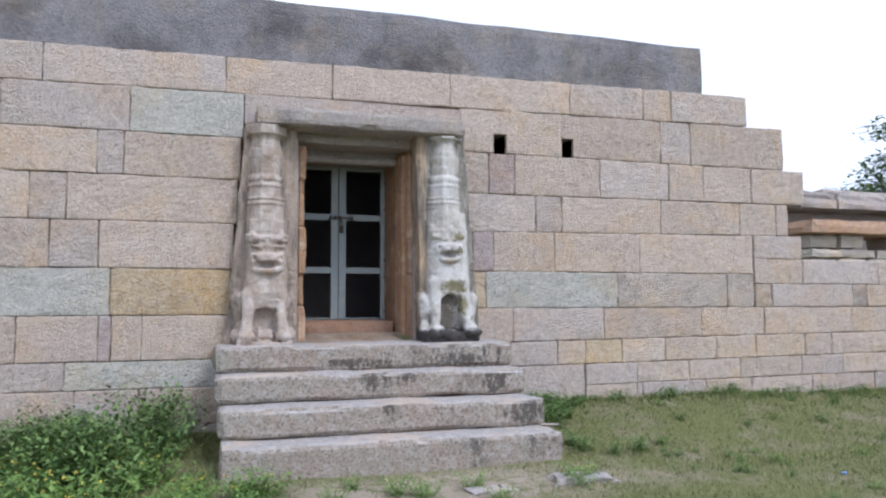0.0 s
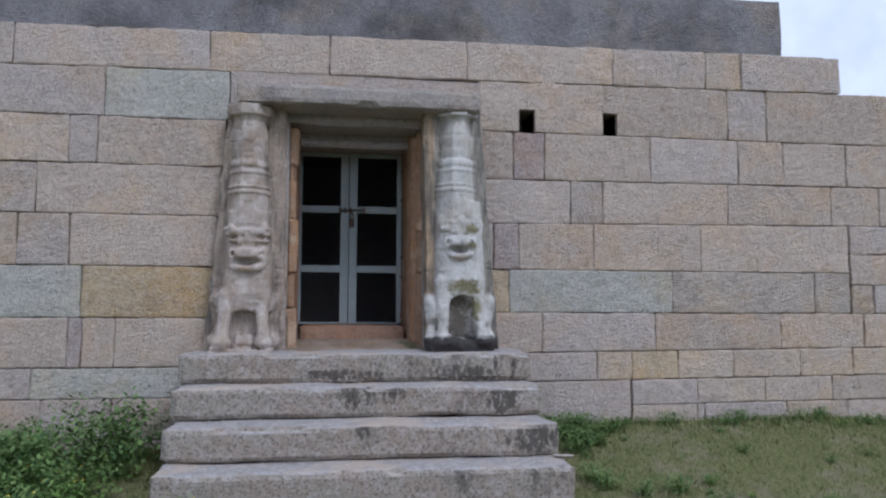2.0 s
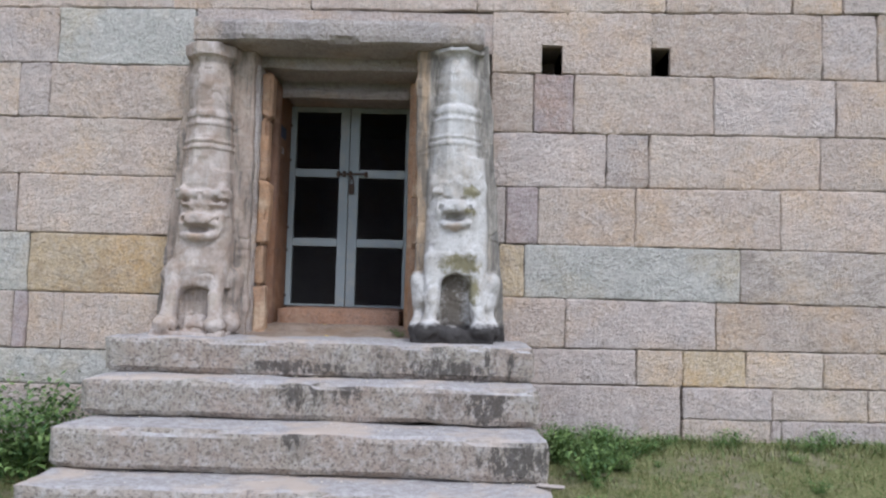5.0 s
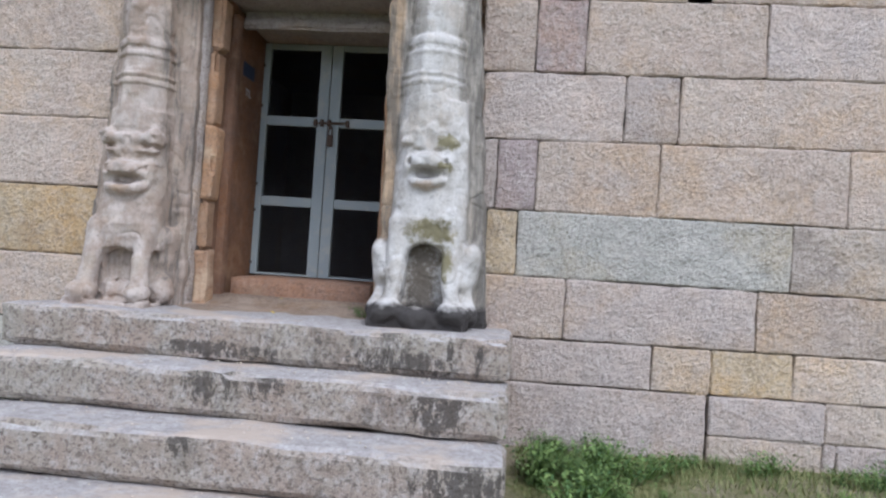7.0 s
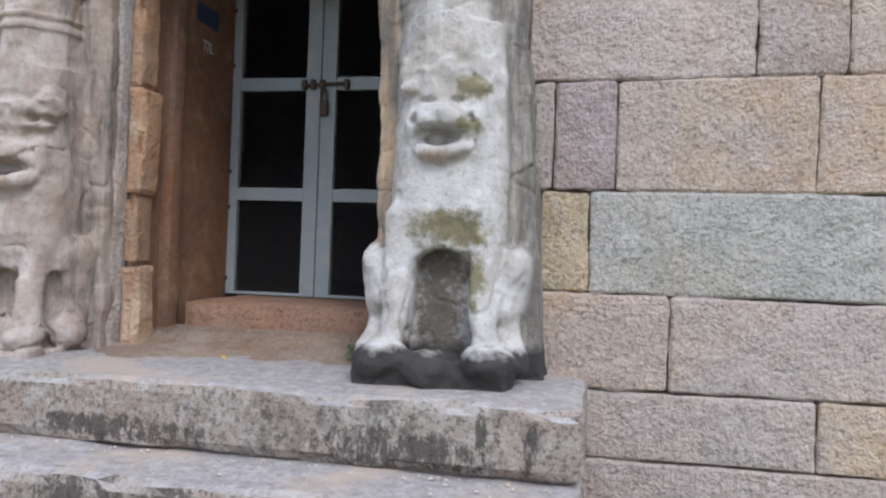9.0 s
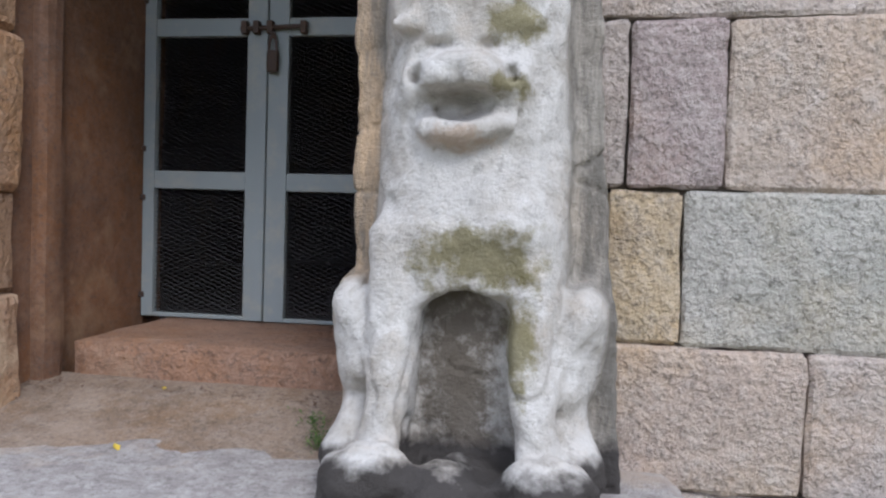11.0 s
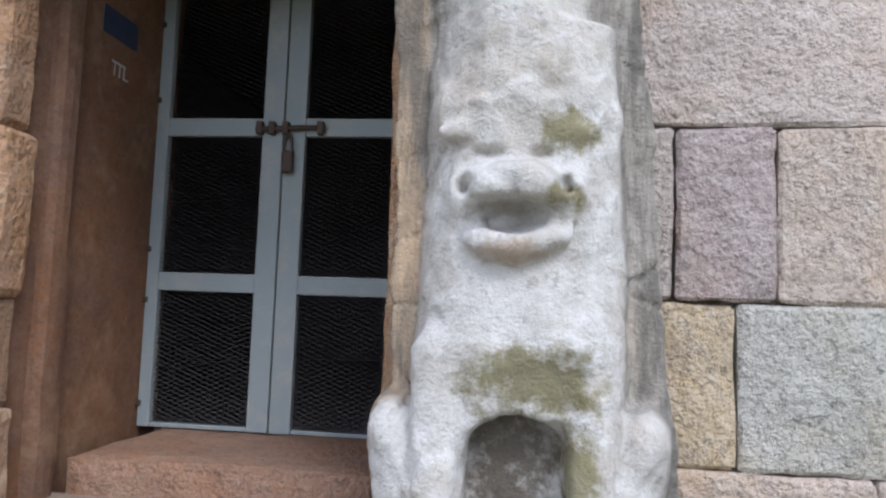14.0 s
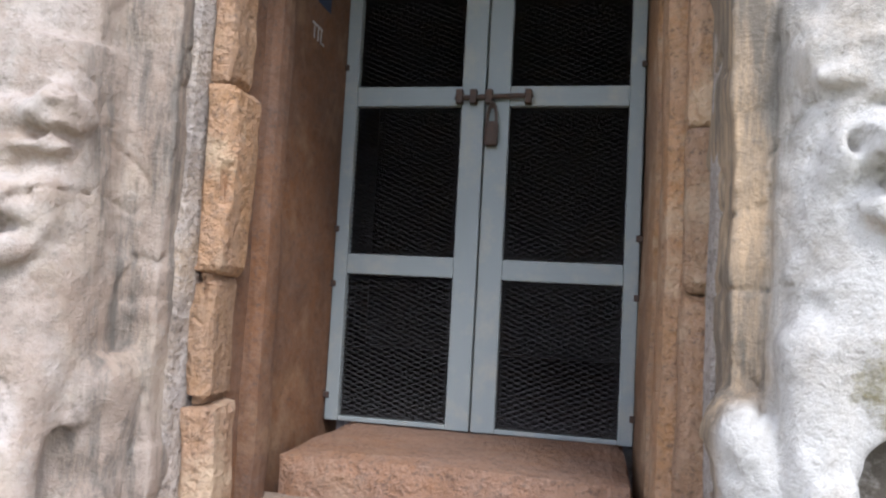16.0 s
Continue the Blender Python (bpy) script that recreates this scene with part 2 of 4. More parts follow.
def lion_stone(name, body, shade, lime, moss=None, foot=None, centre=(0, 0, 0), edge=None):
    """Carved stone with flaking limewash; a moss patch under the chest and a blackened base where given."""
    m, nt, bsdf = material(name)
    pos = nt.nodes.new("ShaderNodeNewGeometry").outputs["Position"]
    base = mix(nt, ramp(nt, noise_fac(nt, pos, 5, 5), 0.38, 0.62), body, shade)
    sep = nt.nodes.new("ShaderNodeSeparateXYZ")
    nt.links.new(pos, sep.inputs[0])
    front = ramp(nt, sep.outputs["Y"], -0.21, -0.27)
    wash = ramp(nt, noise_fac(nt, pos, 7, 7, 0.65), lime[3], lime[4])
    base = mix(nt, times(nt, wash, front), base, lime[:3])
    warm = ramp(nt, noise_fac(nt, pos, 4.2, 7, 0.7), 0.50, 0.64)
    base = mix(nt, times(nt, warm, 0.5), base, (0.52, 0.435, 0.34))
    flake = times(nt, ramp(nt, noise_fac(nt, pos, 15, 8, 0.75), 0.53, 0.60), 0.30)
    base = mix(nt, flake, base, (0.40, 0.365, 0.32))
    fleck = ramp(nt, noise_fac(nt, pos, 62, 5, 0.7), 0.60, 0.68)
    base = mix(nt, times(nt, times(nt, fleck, ramp(nt, noise_fac(nt, pos, 4.5, 4), 0.42, 0.58)), 0.6), base, (0.27, 0.25, 0.21))
    if edge:
        lip = nt.nodes.new("ShaderNodeMath")
        lip.operation = 'ADD'
        nt.links.new(sep.outputs["X"], lip.inputs[0])
        nt.links.new(times(nt, noise_fac(nt, pos, 6, 5, 0.7), 0.05), lip.inputs[1])
        base = mix(nt, times(nt, times(nt, ramp(nt, lip.outputs[0], 0.705, 0.685), 0.9), times(nt, 1.0, front, 'SUBTRACT')), base, edge)
    dark = times(nt, ramp(nt, noise_fac(nt, pos, 34, 6, 0.75), 0.54, 0.68), 0.5)
    base = mix(nt, dark, base, tuple(0.42 * c for c in body))
    streak = nt.nodes.new("ShaderNodeMapping")
    streak.inputs["Scale"].default_value = (16, 16, 2.2)
    nt.links.new(pos, streak.inputs["Vector"])
    back = times(nt, 1.0, times(nt, front, 0.8), 'SUBTRACT')
    st = times(nt, times(nt, ramp(nt, noise_fac(nt, streak.outputs[0], 1.0, 7, 0.75), *((0.36, 0.56) if moss else (0.46, 0.62))), 0.85), back)
    base = mix(nt, st, base, (0.13, 0.12, 0.105))

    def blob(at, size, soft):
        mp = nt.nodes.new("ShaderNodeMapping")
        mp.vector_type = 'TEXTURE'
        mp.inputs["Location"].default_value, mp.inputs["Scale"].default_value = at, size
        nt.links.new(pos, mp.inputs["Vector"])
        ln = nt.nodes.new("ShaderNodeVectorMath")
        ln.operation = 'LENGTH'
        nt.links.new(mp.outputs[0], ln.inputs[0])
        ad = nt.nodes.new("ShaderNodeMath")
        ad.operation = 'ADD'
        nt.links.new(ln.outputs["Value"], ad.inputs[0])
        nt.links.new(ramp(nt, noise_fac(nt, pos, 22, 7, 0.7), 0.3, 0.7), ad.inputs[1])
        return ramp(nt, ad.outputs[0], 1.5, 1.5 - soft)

    cx, cy, cz = centre
    if moss:
        for at, size in (((cx + 0.035, cy, cz - 0.30), (0.15, 0.2, 0.085)), ((cx + 0.10, cy, cz + 0.17), (0.075, 0.2, 0.05)),
                         ((cx + 0.10, cy, cz + 0.045), (0.05, 0.2, 0.028)), ((cx + 0.12, cy + 0.02, cz - 0.46), (0.05, 0.2, 0.12))):
            base = mix(nt, times(nt, blob(at, size, 0.5), 0.85), base, moss)
        # shade of the hollow between the legs, painted in as dark brown
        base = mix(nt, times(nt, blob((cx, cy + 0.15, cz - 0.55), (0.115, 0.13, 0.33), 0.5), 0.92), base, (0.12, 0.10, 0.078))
    base = mix(nt, times(nt, blob((cx, cy - 0.02, cz - 0.065), (0.09, 0.12, 0.032), 0.6), 0.55), base, (0.40, 0.27, 0.17))
    if foot:
        low = nt.nodes.new("ShaderNodeMath")
        low.operation = 'ADD'
        nt.links.new(sep.outputs["Z"], low.inputs[0])
        nt.links.new(times(nt, noise_fac(nt, pos, 14, 4), 0.10), low.inputs[1])
        base = mix(nt, ramp(nt, low.outputs[0], 0.978, 0.945), base, foot)
    nt.links.new(base, bsdf.inputs["Base Color"])
    bsdf.inputs["Roughness"].default_value = 0.88
    bsdf.inputs["Specular IOR Level"].default_value = 0.2
    h = mix(nt, 0.4, noise_fac(nt, pos, 26, 7, 0.68), noise_fac(nt, pos, 120, 3, 0.7))
    bn = node(nt, "ShaderNodeBump", Strength=0.75, Distance=0.018)
    nt.links.new(h, bn.inputs["Height"])
    nt.links.new(bn.outputs[0], bsdf.inputs["Normal"])
    return m


def plain(name, colour, rough=0.6, metal=0.0, worn=None, scale=30.0):
    m, nt, bsdf = material(name)
    pos = nt.nodes.new("ShaderNodeNewGeometry").outputs["Position"]
    c = mix(nt, ramp(nt, noise_fac(nt, pos, scale, 6, 0.7), 0.5, 0.7), colour, worn or tuple(0.7 * x for x in colour))
    nt.links.new(c, bsdf.inputs["Base Color"])
    bsdf.inputs["Roughness"].default_value, bsdf.inputs["Metallic"].default_value = rough, metal
    bn = node(nt, "ShaderNodeBump", Strength=0.15, Distance=0.004)
    nt.links.new(noise_fac(nt, pos, scale * 3, 4), bn.inputs["Height"])
    nt.links.new(bn.outputs[0], bsdf.inputs["Normal"])
    return m


PAINT = plain("grey_blue_door_paint", (0.27, 0.305, 0.31), 0.6, 0.0, (0.36, 0.355, 0.315), 9)
WIRE = plain("dull_wire_mesh", (0.07, 0.066, 0.066), 0.6, 0.3)
RUST = plain("rusty_iron", (0.085, 0.06, 0.05), 0.7, 0.5, (0.15, 0.085, 0.05), 60)
DRYLEAF = plain("dry_leaf", (0.16, 0.10, 0.07), 0.8)
YELLOWLEAF = plain("yellow_leaf", (0.62, 0.45, 0.06), 0.6)
BARK = plain("bark", (0.12, 0.09, 0.07), 0.9)
FARROOF = stone("far_hall_stone", (0.36, 0.32, 0.30), (0.28, 0.26, 0.25))
CHALKY = stone("pale_building_stone", (0.55, 0.50, 0.43), (0.48, 0.43, 0.37))
ORANGE = stone("orange_slab_stone", (0.46, 0.30, 0.20), (0.40, 0.27, 0.19))
WHITE = plain("faint_chalk", (0.5, 0.48, 0.46), 0.9)
BLUE = plain("blue_plastic", (0.12, 0.22, 0.45), 0.4)
NAVY = plain("faded_blue_paint", (0.03, 0.045, 0.085), 0.7)


def leaf_material(name, a, b):
    m, nt, bsdf = material(name)
    rnd = nt.nodes.new("ShaderNodeNewGeometry").outputs["Random Per Island"]
    nt.links.new(mix(nt, rnd, a, b), bsdf.inputs["Base Color"])
    bsdf.inputs["Roughness"].default_value = 0.6
    bsdf.inputs["Specular IOR Level"].default_value = 0.25
    bsdf.inputs["Transmission Weight"].default_value = 0.0
    return m


LEAF = leaf_material("weed_leaf", (0.045, 0.095, 0.03), (0.19, 0.27, 0.08))
LEAF_PALE = leaf_material("young_leaf", (0.09, 0.17, 0.035), (0.17, 0.25, 0.06))
TREELEAF = leaf_material("tree_leaf", (0.10, 0.17, 0.05), (0.20, 0.30, 0.10))
BLADE = leaf_material("grass_blade", (0.085, 0.135, 0.035), (0.29, 0.27, 0.12))
FLOWER = leaf_material("yellow_petal", (0.65, 0.50, 0.05), (0.75, 0.6, 0.1))


def ground_material():
    m, nt, bsdf = material("grassy_earth")
    pos = nt.nodes.new("ShaderNodeNewGeometry").outputs["Position"]
    earth = mix(nt, ramp(nt, noise_fac(nt, pos, 3, 6), 0.35, 0.65), (0.27, 0.215, 0.155), (0.33, 0.28, 0.215))
    turf = mix(nt, ramp(nt, noise_fac(nt, pos, 40, 5, 0.7), 0.35, 0.65), (0.09, 0.115, 0.035), (0.23, 0.215, 0.10))
    c = mix(nt, ramp(nt, noise_fac(nt, pos, 1.1, 7, 0.75), 0.68, 0.50), earth, turf)
    mp = nt.nodes.new("ShaderNodeMapping")
    mp.vector_type = 'TEXTURE'
    mp.inputs["Location"].default_value, mp.inputs["Scale"].default_value = (0.35, -2.1, -0.1), (1.7, 0.55, 1.0)
    nt.links.new(pos, mp.inputs["Vector"])
    ln = nt.nodes.new("ShaderNodeVectorMath")
    ln.operation = 'LENGTH'
    nt.links.new(mp.outputs[0], ln.inputs[0])
    trod = times(nt, ramp(nt, ln.outputs["Value"], 1.15, 0.5), ramp(nt, noise_fac(nt, pos, 5, 6, 0.7), 0.36, 0.52))
    sand = mix(nt, ramp(nt, noise_fac(nt, pos, 25, 6, 0.7), 0.35, 0.65), (0.33, 0.27, 0.21), (0.43, 0.36, 0.29))
    c = mix(nt, times(nt, trod, 0.9), c, sand)
    nt.links.new(c, bsdf.inputs["Base Color"])
    bsdf.inputs["Roughness"].default_value = 0.95
    bsdf.inputs["Specular IOR Level"].default_value = 0.1
    bn = node(nt, "ShaderNodeBump", Strength=0.8, Distance=0.03)
    nt.links.new(noise_fac(nt, pos, 45, 6, 0.7), bn.inputs["Height"])
    nt.links.new(bn.outputs[0], bsdf.inputs["Normal"])
    return m


GROUND = ground_material()
DUST = stone("brown_dust", (0.185, 0.138, 0.102), (0.265, 0.21, 0.165), vary=0.0, bump=0.4, light_amount=0.2)


# ---- helpers for things ----
def link_mesh(name, verts, faces, mat, parent=None, label="", smooth=False):
    me = bpy.data.meshes.new(name)
    me.from_pydata([tuple(map(float, v)) for v in verts], [], faces)
    me.materials.append(mat)
    if smooth:
        me.polygons.foreach_set("use_smooth", [True] * len(me.polygons))
    me.update()
    ob = new(name, me)
    if parent is not None:
        ob.parent = parent
    return tagged(ob, label)


def part(name, bm, mat, parent=None, label="", smooth=False):
    me = bpy.data.meshes.new(name)
    bm.normal_update()
    bm.to_mesh(me)
    bm.free()
    me.materials.append(mat)
    if smooth:
        me.polygons.foreach_set("use_smooth", [True] * len(me.polygons))
    ob = new(name, me)
    if parent is not None:
        ob.parent = parent
    return tagged(ob, label)


def box(lo, hi, bevel=0.0, bm=None, segments=2):
    own = bmesh.new()
    c = [(a + b) / 2 for a, b in zip(lo, hi)]
    s = [b - a for a, b in zip(lo, hi)]
    bmesh.ops.create_cube(own, size=1, matrix=Matrix.Translation(c) @ Matrix.Diagonal((*s, 1)))
    if bevel:
        bmesh.ops.bevel(own, geom=list(own.edges), offset=bevel, segments=segments, affect='EDGES', profile=0.6)
    if bm is None:
        return own
    me = bpy.data.meshes.new("tmp")
    own.to_mesh(me)
    own.free()
    bm.from_mesh(me)
    bpy.data.meshes.remove(me)
    return bm


def rough_box(lo, hi, cell=0.05, edge=0.012, wave=0.008, seed=0.0, chip=0.0):
    """A hewn stone: a box cut into a lattice, its edges worn round and its faces uneven."""
    n = [max(2, min(60, int(round((b - a) / cell)))) for a, b in zip(lo, hi)]
    bm = bmesh.new()
    ids = {}
    lo, hi = Vector(lo), Vector(hi)

    def vert(i, j, k):
        key = (i, j, k)
        if key in ids:
            return ids[key]
        p = Vector([lo[a] + (hi[a] - lo[a]) * key[a] / n[a] for a in range(3)])
        ends = [(-1 if key[a] == 0 else 1 if key[a] == n[a] else 0) for a in range(3)]
        hits = sum(1 for e in ends if e)
        q = p * 2.3 + Vector((seed, seed * 1.7, seed * 0.6))
        nv = noise.noise_vector(q) + 0.5 * noise.noise_vector(q * 3.1) + 0.3 * noise.noise_vector(q * 9.0)
        worn = edge * (1 + 0.8 * noise.noise(q * 2.1))
        if hits >= 2:
            cut = chip * max(0.0, noise.noise(q * 2.9 + Vector((5, 0, 0))) - 0.1)
            p -= Vector(ends) * (worn * 0.6 + cut)
        for a in range(3):
            if ends[a]:
                p[a] += nv[a] * wave
        ids[key] = bm.verts.new(p)
        return ids[key]

    for a in range(3):
        b, c = (a + 1) % 3, (a + 2) % 3
        for side in (0, n[a]):
            for u in range(n[b]):
                for w in range(n[c]):
                    quad = []
                    for du, dw in ((0, 0), (1, 0), (1, 1), (0, 1)):
                        key = [0, 0, 0]
                        key[a], key[b], key[c] = side, u + du, w + dw
                        quad.append(vert(*key))
                    bm.faces.new(quad if side else quad[::-1])
    return bm


def thing(name, label, category, at=(0, 0, 0), group="", kind=""):
    ob = new(name)
    ob.location = at
    ob.empty_display_size = 0.1
    return tagged(ob, label, category, group, kind)


# ---- ground ----
def smooth(a, b, v):
    u = min(1.0, max(0.0, (v - a) / (b - a)))
    return u * u * (3 - 2 * u)


def ground_z(x, y):
    at_wall = 0.02 + 0.15 * smooth(-1.5, 1.6, x) - 0.05 * smooth(3.5, 7, x)
    z = -0.10 + (at_wall + 0.10) * smooth(-1.9, -0.1, y) - 0.10 * smooth(-2.5, -9, y)
    z += 0.025 * noise.noise(Vector((x * 0.9, y * 0.9, 0))) + 0.008 * noise.noise(Vector((x * 4, y * 4, 3)))
    return z


def build_ground():
    xs = [-900, -200, -60, -25, -14] + [-9 + 0.16 * i for i in range(125)] + [14, 20, 40, 90, 250, 900]
    ys = [-900, -200, -60, -25, -16] + [-11 + 0.16 * i for i in range(70)] + [0.6, 3, 8, 20, 60, 250, 900]
    verts, faces = [], []
    for y in ys:
        for x in xs:
            verts.append((x, y, ground_z(max(-9, min(11, x)), max(-11, min(0.2, y)))))
    w = len(xs)
    for j in range(len(ys) - 1):
        for i in range(w - 1):
            faces.append((j * w + i, j * w + i + 1, (j + 1) * w + i + 1, (j + 1) * w + i))
    tagged(link_mesh("ground", verts, faces, GROUND, smooth=True), "uneven earth ground with short patchy grass", "ground", kind="structure")


build_ground()

# ---- wall courses: bottom and top height with their slope, joints, and odd stones ----
C1B, C1T = (3.085, 0.012), (3.425, 0.013)
RIGHT = [
    ((2.66, 0), C1B, [1.09, 2.205, 3.385, 3.765, 5.01], {}),
    ((2.235, 0.006), (2.66, 0), [1.09, 1.39, 1.67, 2.635, 3.475, 3.915, 4.55, 5.285], {1: MAUVE}),
    ((1.845, 0.012), (2.235, 0.006), [1.11, 1.90, 2.195, 3.365, 4.385, 4.88, 5.05], {0: GREY}),
    ((1.465, 0.0), (1.845, 0.012), [1.13, 1.215, 1.435, 2.105, 3.095, 4.545], {1: MAUVE}),
    ((1.64, 0.0), (1.845, 0.012), [4.56, 5.22], {}),
    ((1.36, 0.0), (1.64, 0.0), [4.56, 5.22, 6.33, 7.5, 9.0], {1: GREY}),
    ((1.10, 0.0), (1.465, 0.0), [1.17, 1.35, 2.82, 4.19, 4.545], {0: YELLOW, 1: GREEN, 2: STAINED, 3: STAINED}),
    ((1.10, 0.0), (1.36, 0.0), [4.56, 4.785, 5.93, 6.14, 7.3, 9.0], {0: STAINED, 2: STAINED}),
    ((0.745, 0.01), (1.10, 0.0), [1.17, 1.635, 2.655, 3.845, 4.675, 5.9, 7.2, 9.0], {}),
    ((0.50, 0.01), (0.745, 0.01), [1.17, 2.12, 2.435, 2.86, 3.38, 4.02, 4.55, 5.22, 5.6, 6.8, 9.0], {0: GREY, 1: PALE, 2: YELLOW, 3: PALE, 4: PALE, 5: PALE, 6: PALE}),
    ((0.29, 0.008), (0.50, 0.01), [2.435, 3.035, 3.68, 4.33, 5.16, 5.74, 7.0, 9.0], {0: GREY, 1: PALE, 2: PALE, 3: PALE}),
    ((-0.3, 0), (0.50, 0.01), [1.17, 2.425], {0: GREY}),
    ((-0.3, 0), (0.29, 0.008), [2.435, 3.03, 3.10, 3.88, 4.48, 5.3, 6.2, 7.4, 9.0], {0: PALE, 2: GREY, 3: PALE}),
]
MIDDLE = [(C1B, C1T, [-7.0, -5.5, -4.3, -2.67, -1.165, -0.19, 0.98, 2.30, 3.18, 3.53, 4.52], {3: GREY, 4: PINK, 7: GREY, 9: GREY})]
LEFT = [
    ((2.66, 0), C1B, [-7.0, -5.6, -4.2, -2.98, -1.97, -1.0], {4: GREEN}),
    ((2.275, 0), (2.66, 0), [-7.0, -5.4, -3.9, -2.225, -2.01, -1.02], {}),
    ((1.87, 0), (2.275, 0), [-7.0, -4.6, -3.6, -2.74, -2.455, -1.04], {}),
    ((1.46, 0), (1.87, 0), [-7.0, -5.0, -3.7, -2.575, -2.19, -1.065], {}),
    ((1.05, 0), (1.46, 0), [-7.0, -5.0, -3.4, -2.09, -1.085], {2: GREEN, 3: YELLOW}),
    ((0.66, 0), (1.05, 0), [-7.0, -5.0, -4.0, -2.8, -2.175, -2.07, -1.825, -1.10], {4: MAUVE}),
    ((0.42, 0), (0.66, 0), [-7.0, -5.2, -3.6, -2.425, -1.16], {3: GREEN}),
    ((0.10, 0), (0.42, 0), [-7.0, -5.0, -3.4, -2.345, -1.835, -1.16], {}),
    ((-0.4, 0), (0.10, 0), [-7.0, -5.4, -3.9, -2.6, -1.16], {}),
]
HOLES = [(1.44, 1.585), (2.20, 2.335)]
HOLE_TOP = 2.86


def block_mesh(x0, x1, bottom, top, seed, holes=()):
    """One hewn block: an uneven face with worn, wandering edges and real depth behind the joint."""
    gap = 0.0028
    nx, nz = max(4, int((x1 - x0) / 0.04)), 11
    us = sorted({x0 + gap + (x1 - x0 - 2 * gap) * i / nx for i in range(nx + 1)} | {x0 + gap + 0.009, x1 - gap - 0.009})
    for a, b in holes:
        us = [u for u in us if min(abs(u - a), abs(u - b)) > 0.02]
        us = sorted(us + [max(a, x0 + gap), min(b, x1 - gap)])
    mid = (HOLE_TOP - bottom(x0)) / (top(x0) - bottom(x0))
    lip = 0.009 / (top(x0) - bottom(x0))
    ws = sorted([i / nz for i in range(nz + 1)] + [lip, 1 - lip])
    if holes:
        ws = sorted([w for w in ws if abs(w - mid) > 0.05] + [mid])
    bulge = 0.013 * noise.noise(Vector((seed * 3.1, 0, 0)))
    verts, index, faces = [], {}, []
    for j, w in enumerate(ws):
        for i, u in enumerate(us):
            zb, zt = bottom(u) + gap, top(u) - gap
            z = zb + (zt - zb) * w
            q = Vector((u * 3 + seed * 7.3, z * 3, seed))
            rim = min(u - us[0], us[-1] - u, z - zb, zt - z)
            y = -0.012 + bulge + 0.009 * noise.noise(q) + 0.006 * noise.noise(q * 3.3) + 0.005 * noise.noise(q * 8)
            y += 0.008 * max(0.0, 1 - rim / 0.010) * (1 + noise.noise(q * 4)) + 0.012 * max(0.0, noise.noise(q * 2.3 + Vector((3, 3, 3)))) * max(0.0, 1 - rim / 0.07)
            dx = dz = 0.0
            if rim < 1e-5:
                dx = 0.006 * noise.noise(q * 1.9 + Vector((9, 0, 0))) + 0.005 * noise.noise(q * 7 + Vector((9, 0, 0)))
                dz = 0.006 * noise.noise(q * 1.7 + Vector((0, 4, 0))) + 0.005 * noise.noise(q * 7 + Vector((0, 4, 0)))
                corner = min(u - us[0], us[-1] - u) < 1e-5 and min(z - zb, zt - z) < 1e-5
                if corner:
                    cut = 0.003 + 0.010 * abs(noise.noise(q * 5))
                    dx += cut if u < (x0 + x1) / 2 else -cut
                    dz += cut if w < 0.5 else -cut
            index[i, j] = len(verts)
            verts.append((u + dx, y, z + dz))
    front = len(verts)
    edges = {}
    for j in range(len(ws) - 1):
        for i in range(len(us) - 1):
            um, zm = (us[i] + us[i + 1]) / 2, (ws[j] + ws[j + 1]) / 2
            if any(a < um < b and zm < mid for a, b in holes):
                continue
            f = (index[i, j], index[i + 1, j], index[i + 1, j + 1], index[i, j + 1])
            faces.append(f)
            for a, b in zip(f, f[1:] + f[:1]):
                edges[a, b] = True
    depth = 0.42 if holes else 0.05
    back = {}
    for a, b in list(edges):
        if (b, a) not in edges:
            for v in (a, b):
                if v not in back:
                    back[v] = len(verts)
                    verts.append((verts[v][0], depth, verts[v][2]))
            faces.append((b, a, back[a], back[b]))
    return verts, faces


BLOCK_SEED = [0]
TONES = [PINK, PINK, PINK, GREY, PINK, PALE]


def lay(courses, wall):
    for (b0, bs), (t0, ts), joints, odd in courses:
        for i, (a, b) in enumerate(zip(joints, joints[1:])):
            BLOCK_SEED[0] += 1
            s = BLOCK_SEED[0]
            holes = [h for h in HOLES if abs(b0 - 2.66) < 1e-6 and a - 0.01 < h[0] < b]
            verts, faces = block_mesh(a, b, lambda x: b0 + bs * x, lambda x: t0 + ts * x, s * 1.37, holes)
            link_mesh("stone_block", verts, faces, odd.get(i, TONES[(s * 7 + s // 5) % len(TONES)]), wall, smooth=False)


def core(courses, bm):
    for (b0, bs), (t0, ts), joints, odd in courses:
        xa, xb = joints[0] + 0.02, joints[-1] - 0.02
        lo, hi = b0 + bs * xa, t0 + ts * xa
        cuts = [xa] + ([v for h in HOLES for v in h] if xa > 1 and abs(b0 - 2.66) < 1e-6 else []) + [xb]
        for k in range(0, len(cuts), 2):
            box((cuts[k], 0.03, lo), (cuts[k + 1], 0.75, hi), bm=bm)
        for k in range(1, len(cuts) - 1, 2):
            box((cuts[k], 0.03, HOLE_TOP), (cuts[k + 1], 0.75, hi), bm=bm)
            box((cuts[k], 0.40, lo), (cuts[k + 1], 0.75, HOLE_TOP), bm=bm)
    return bm


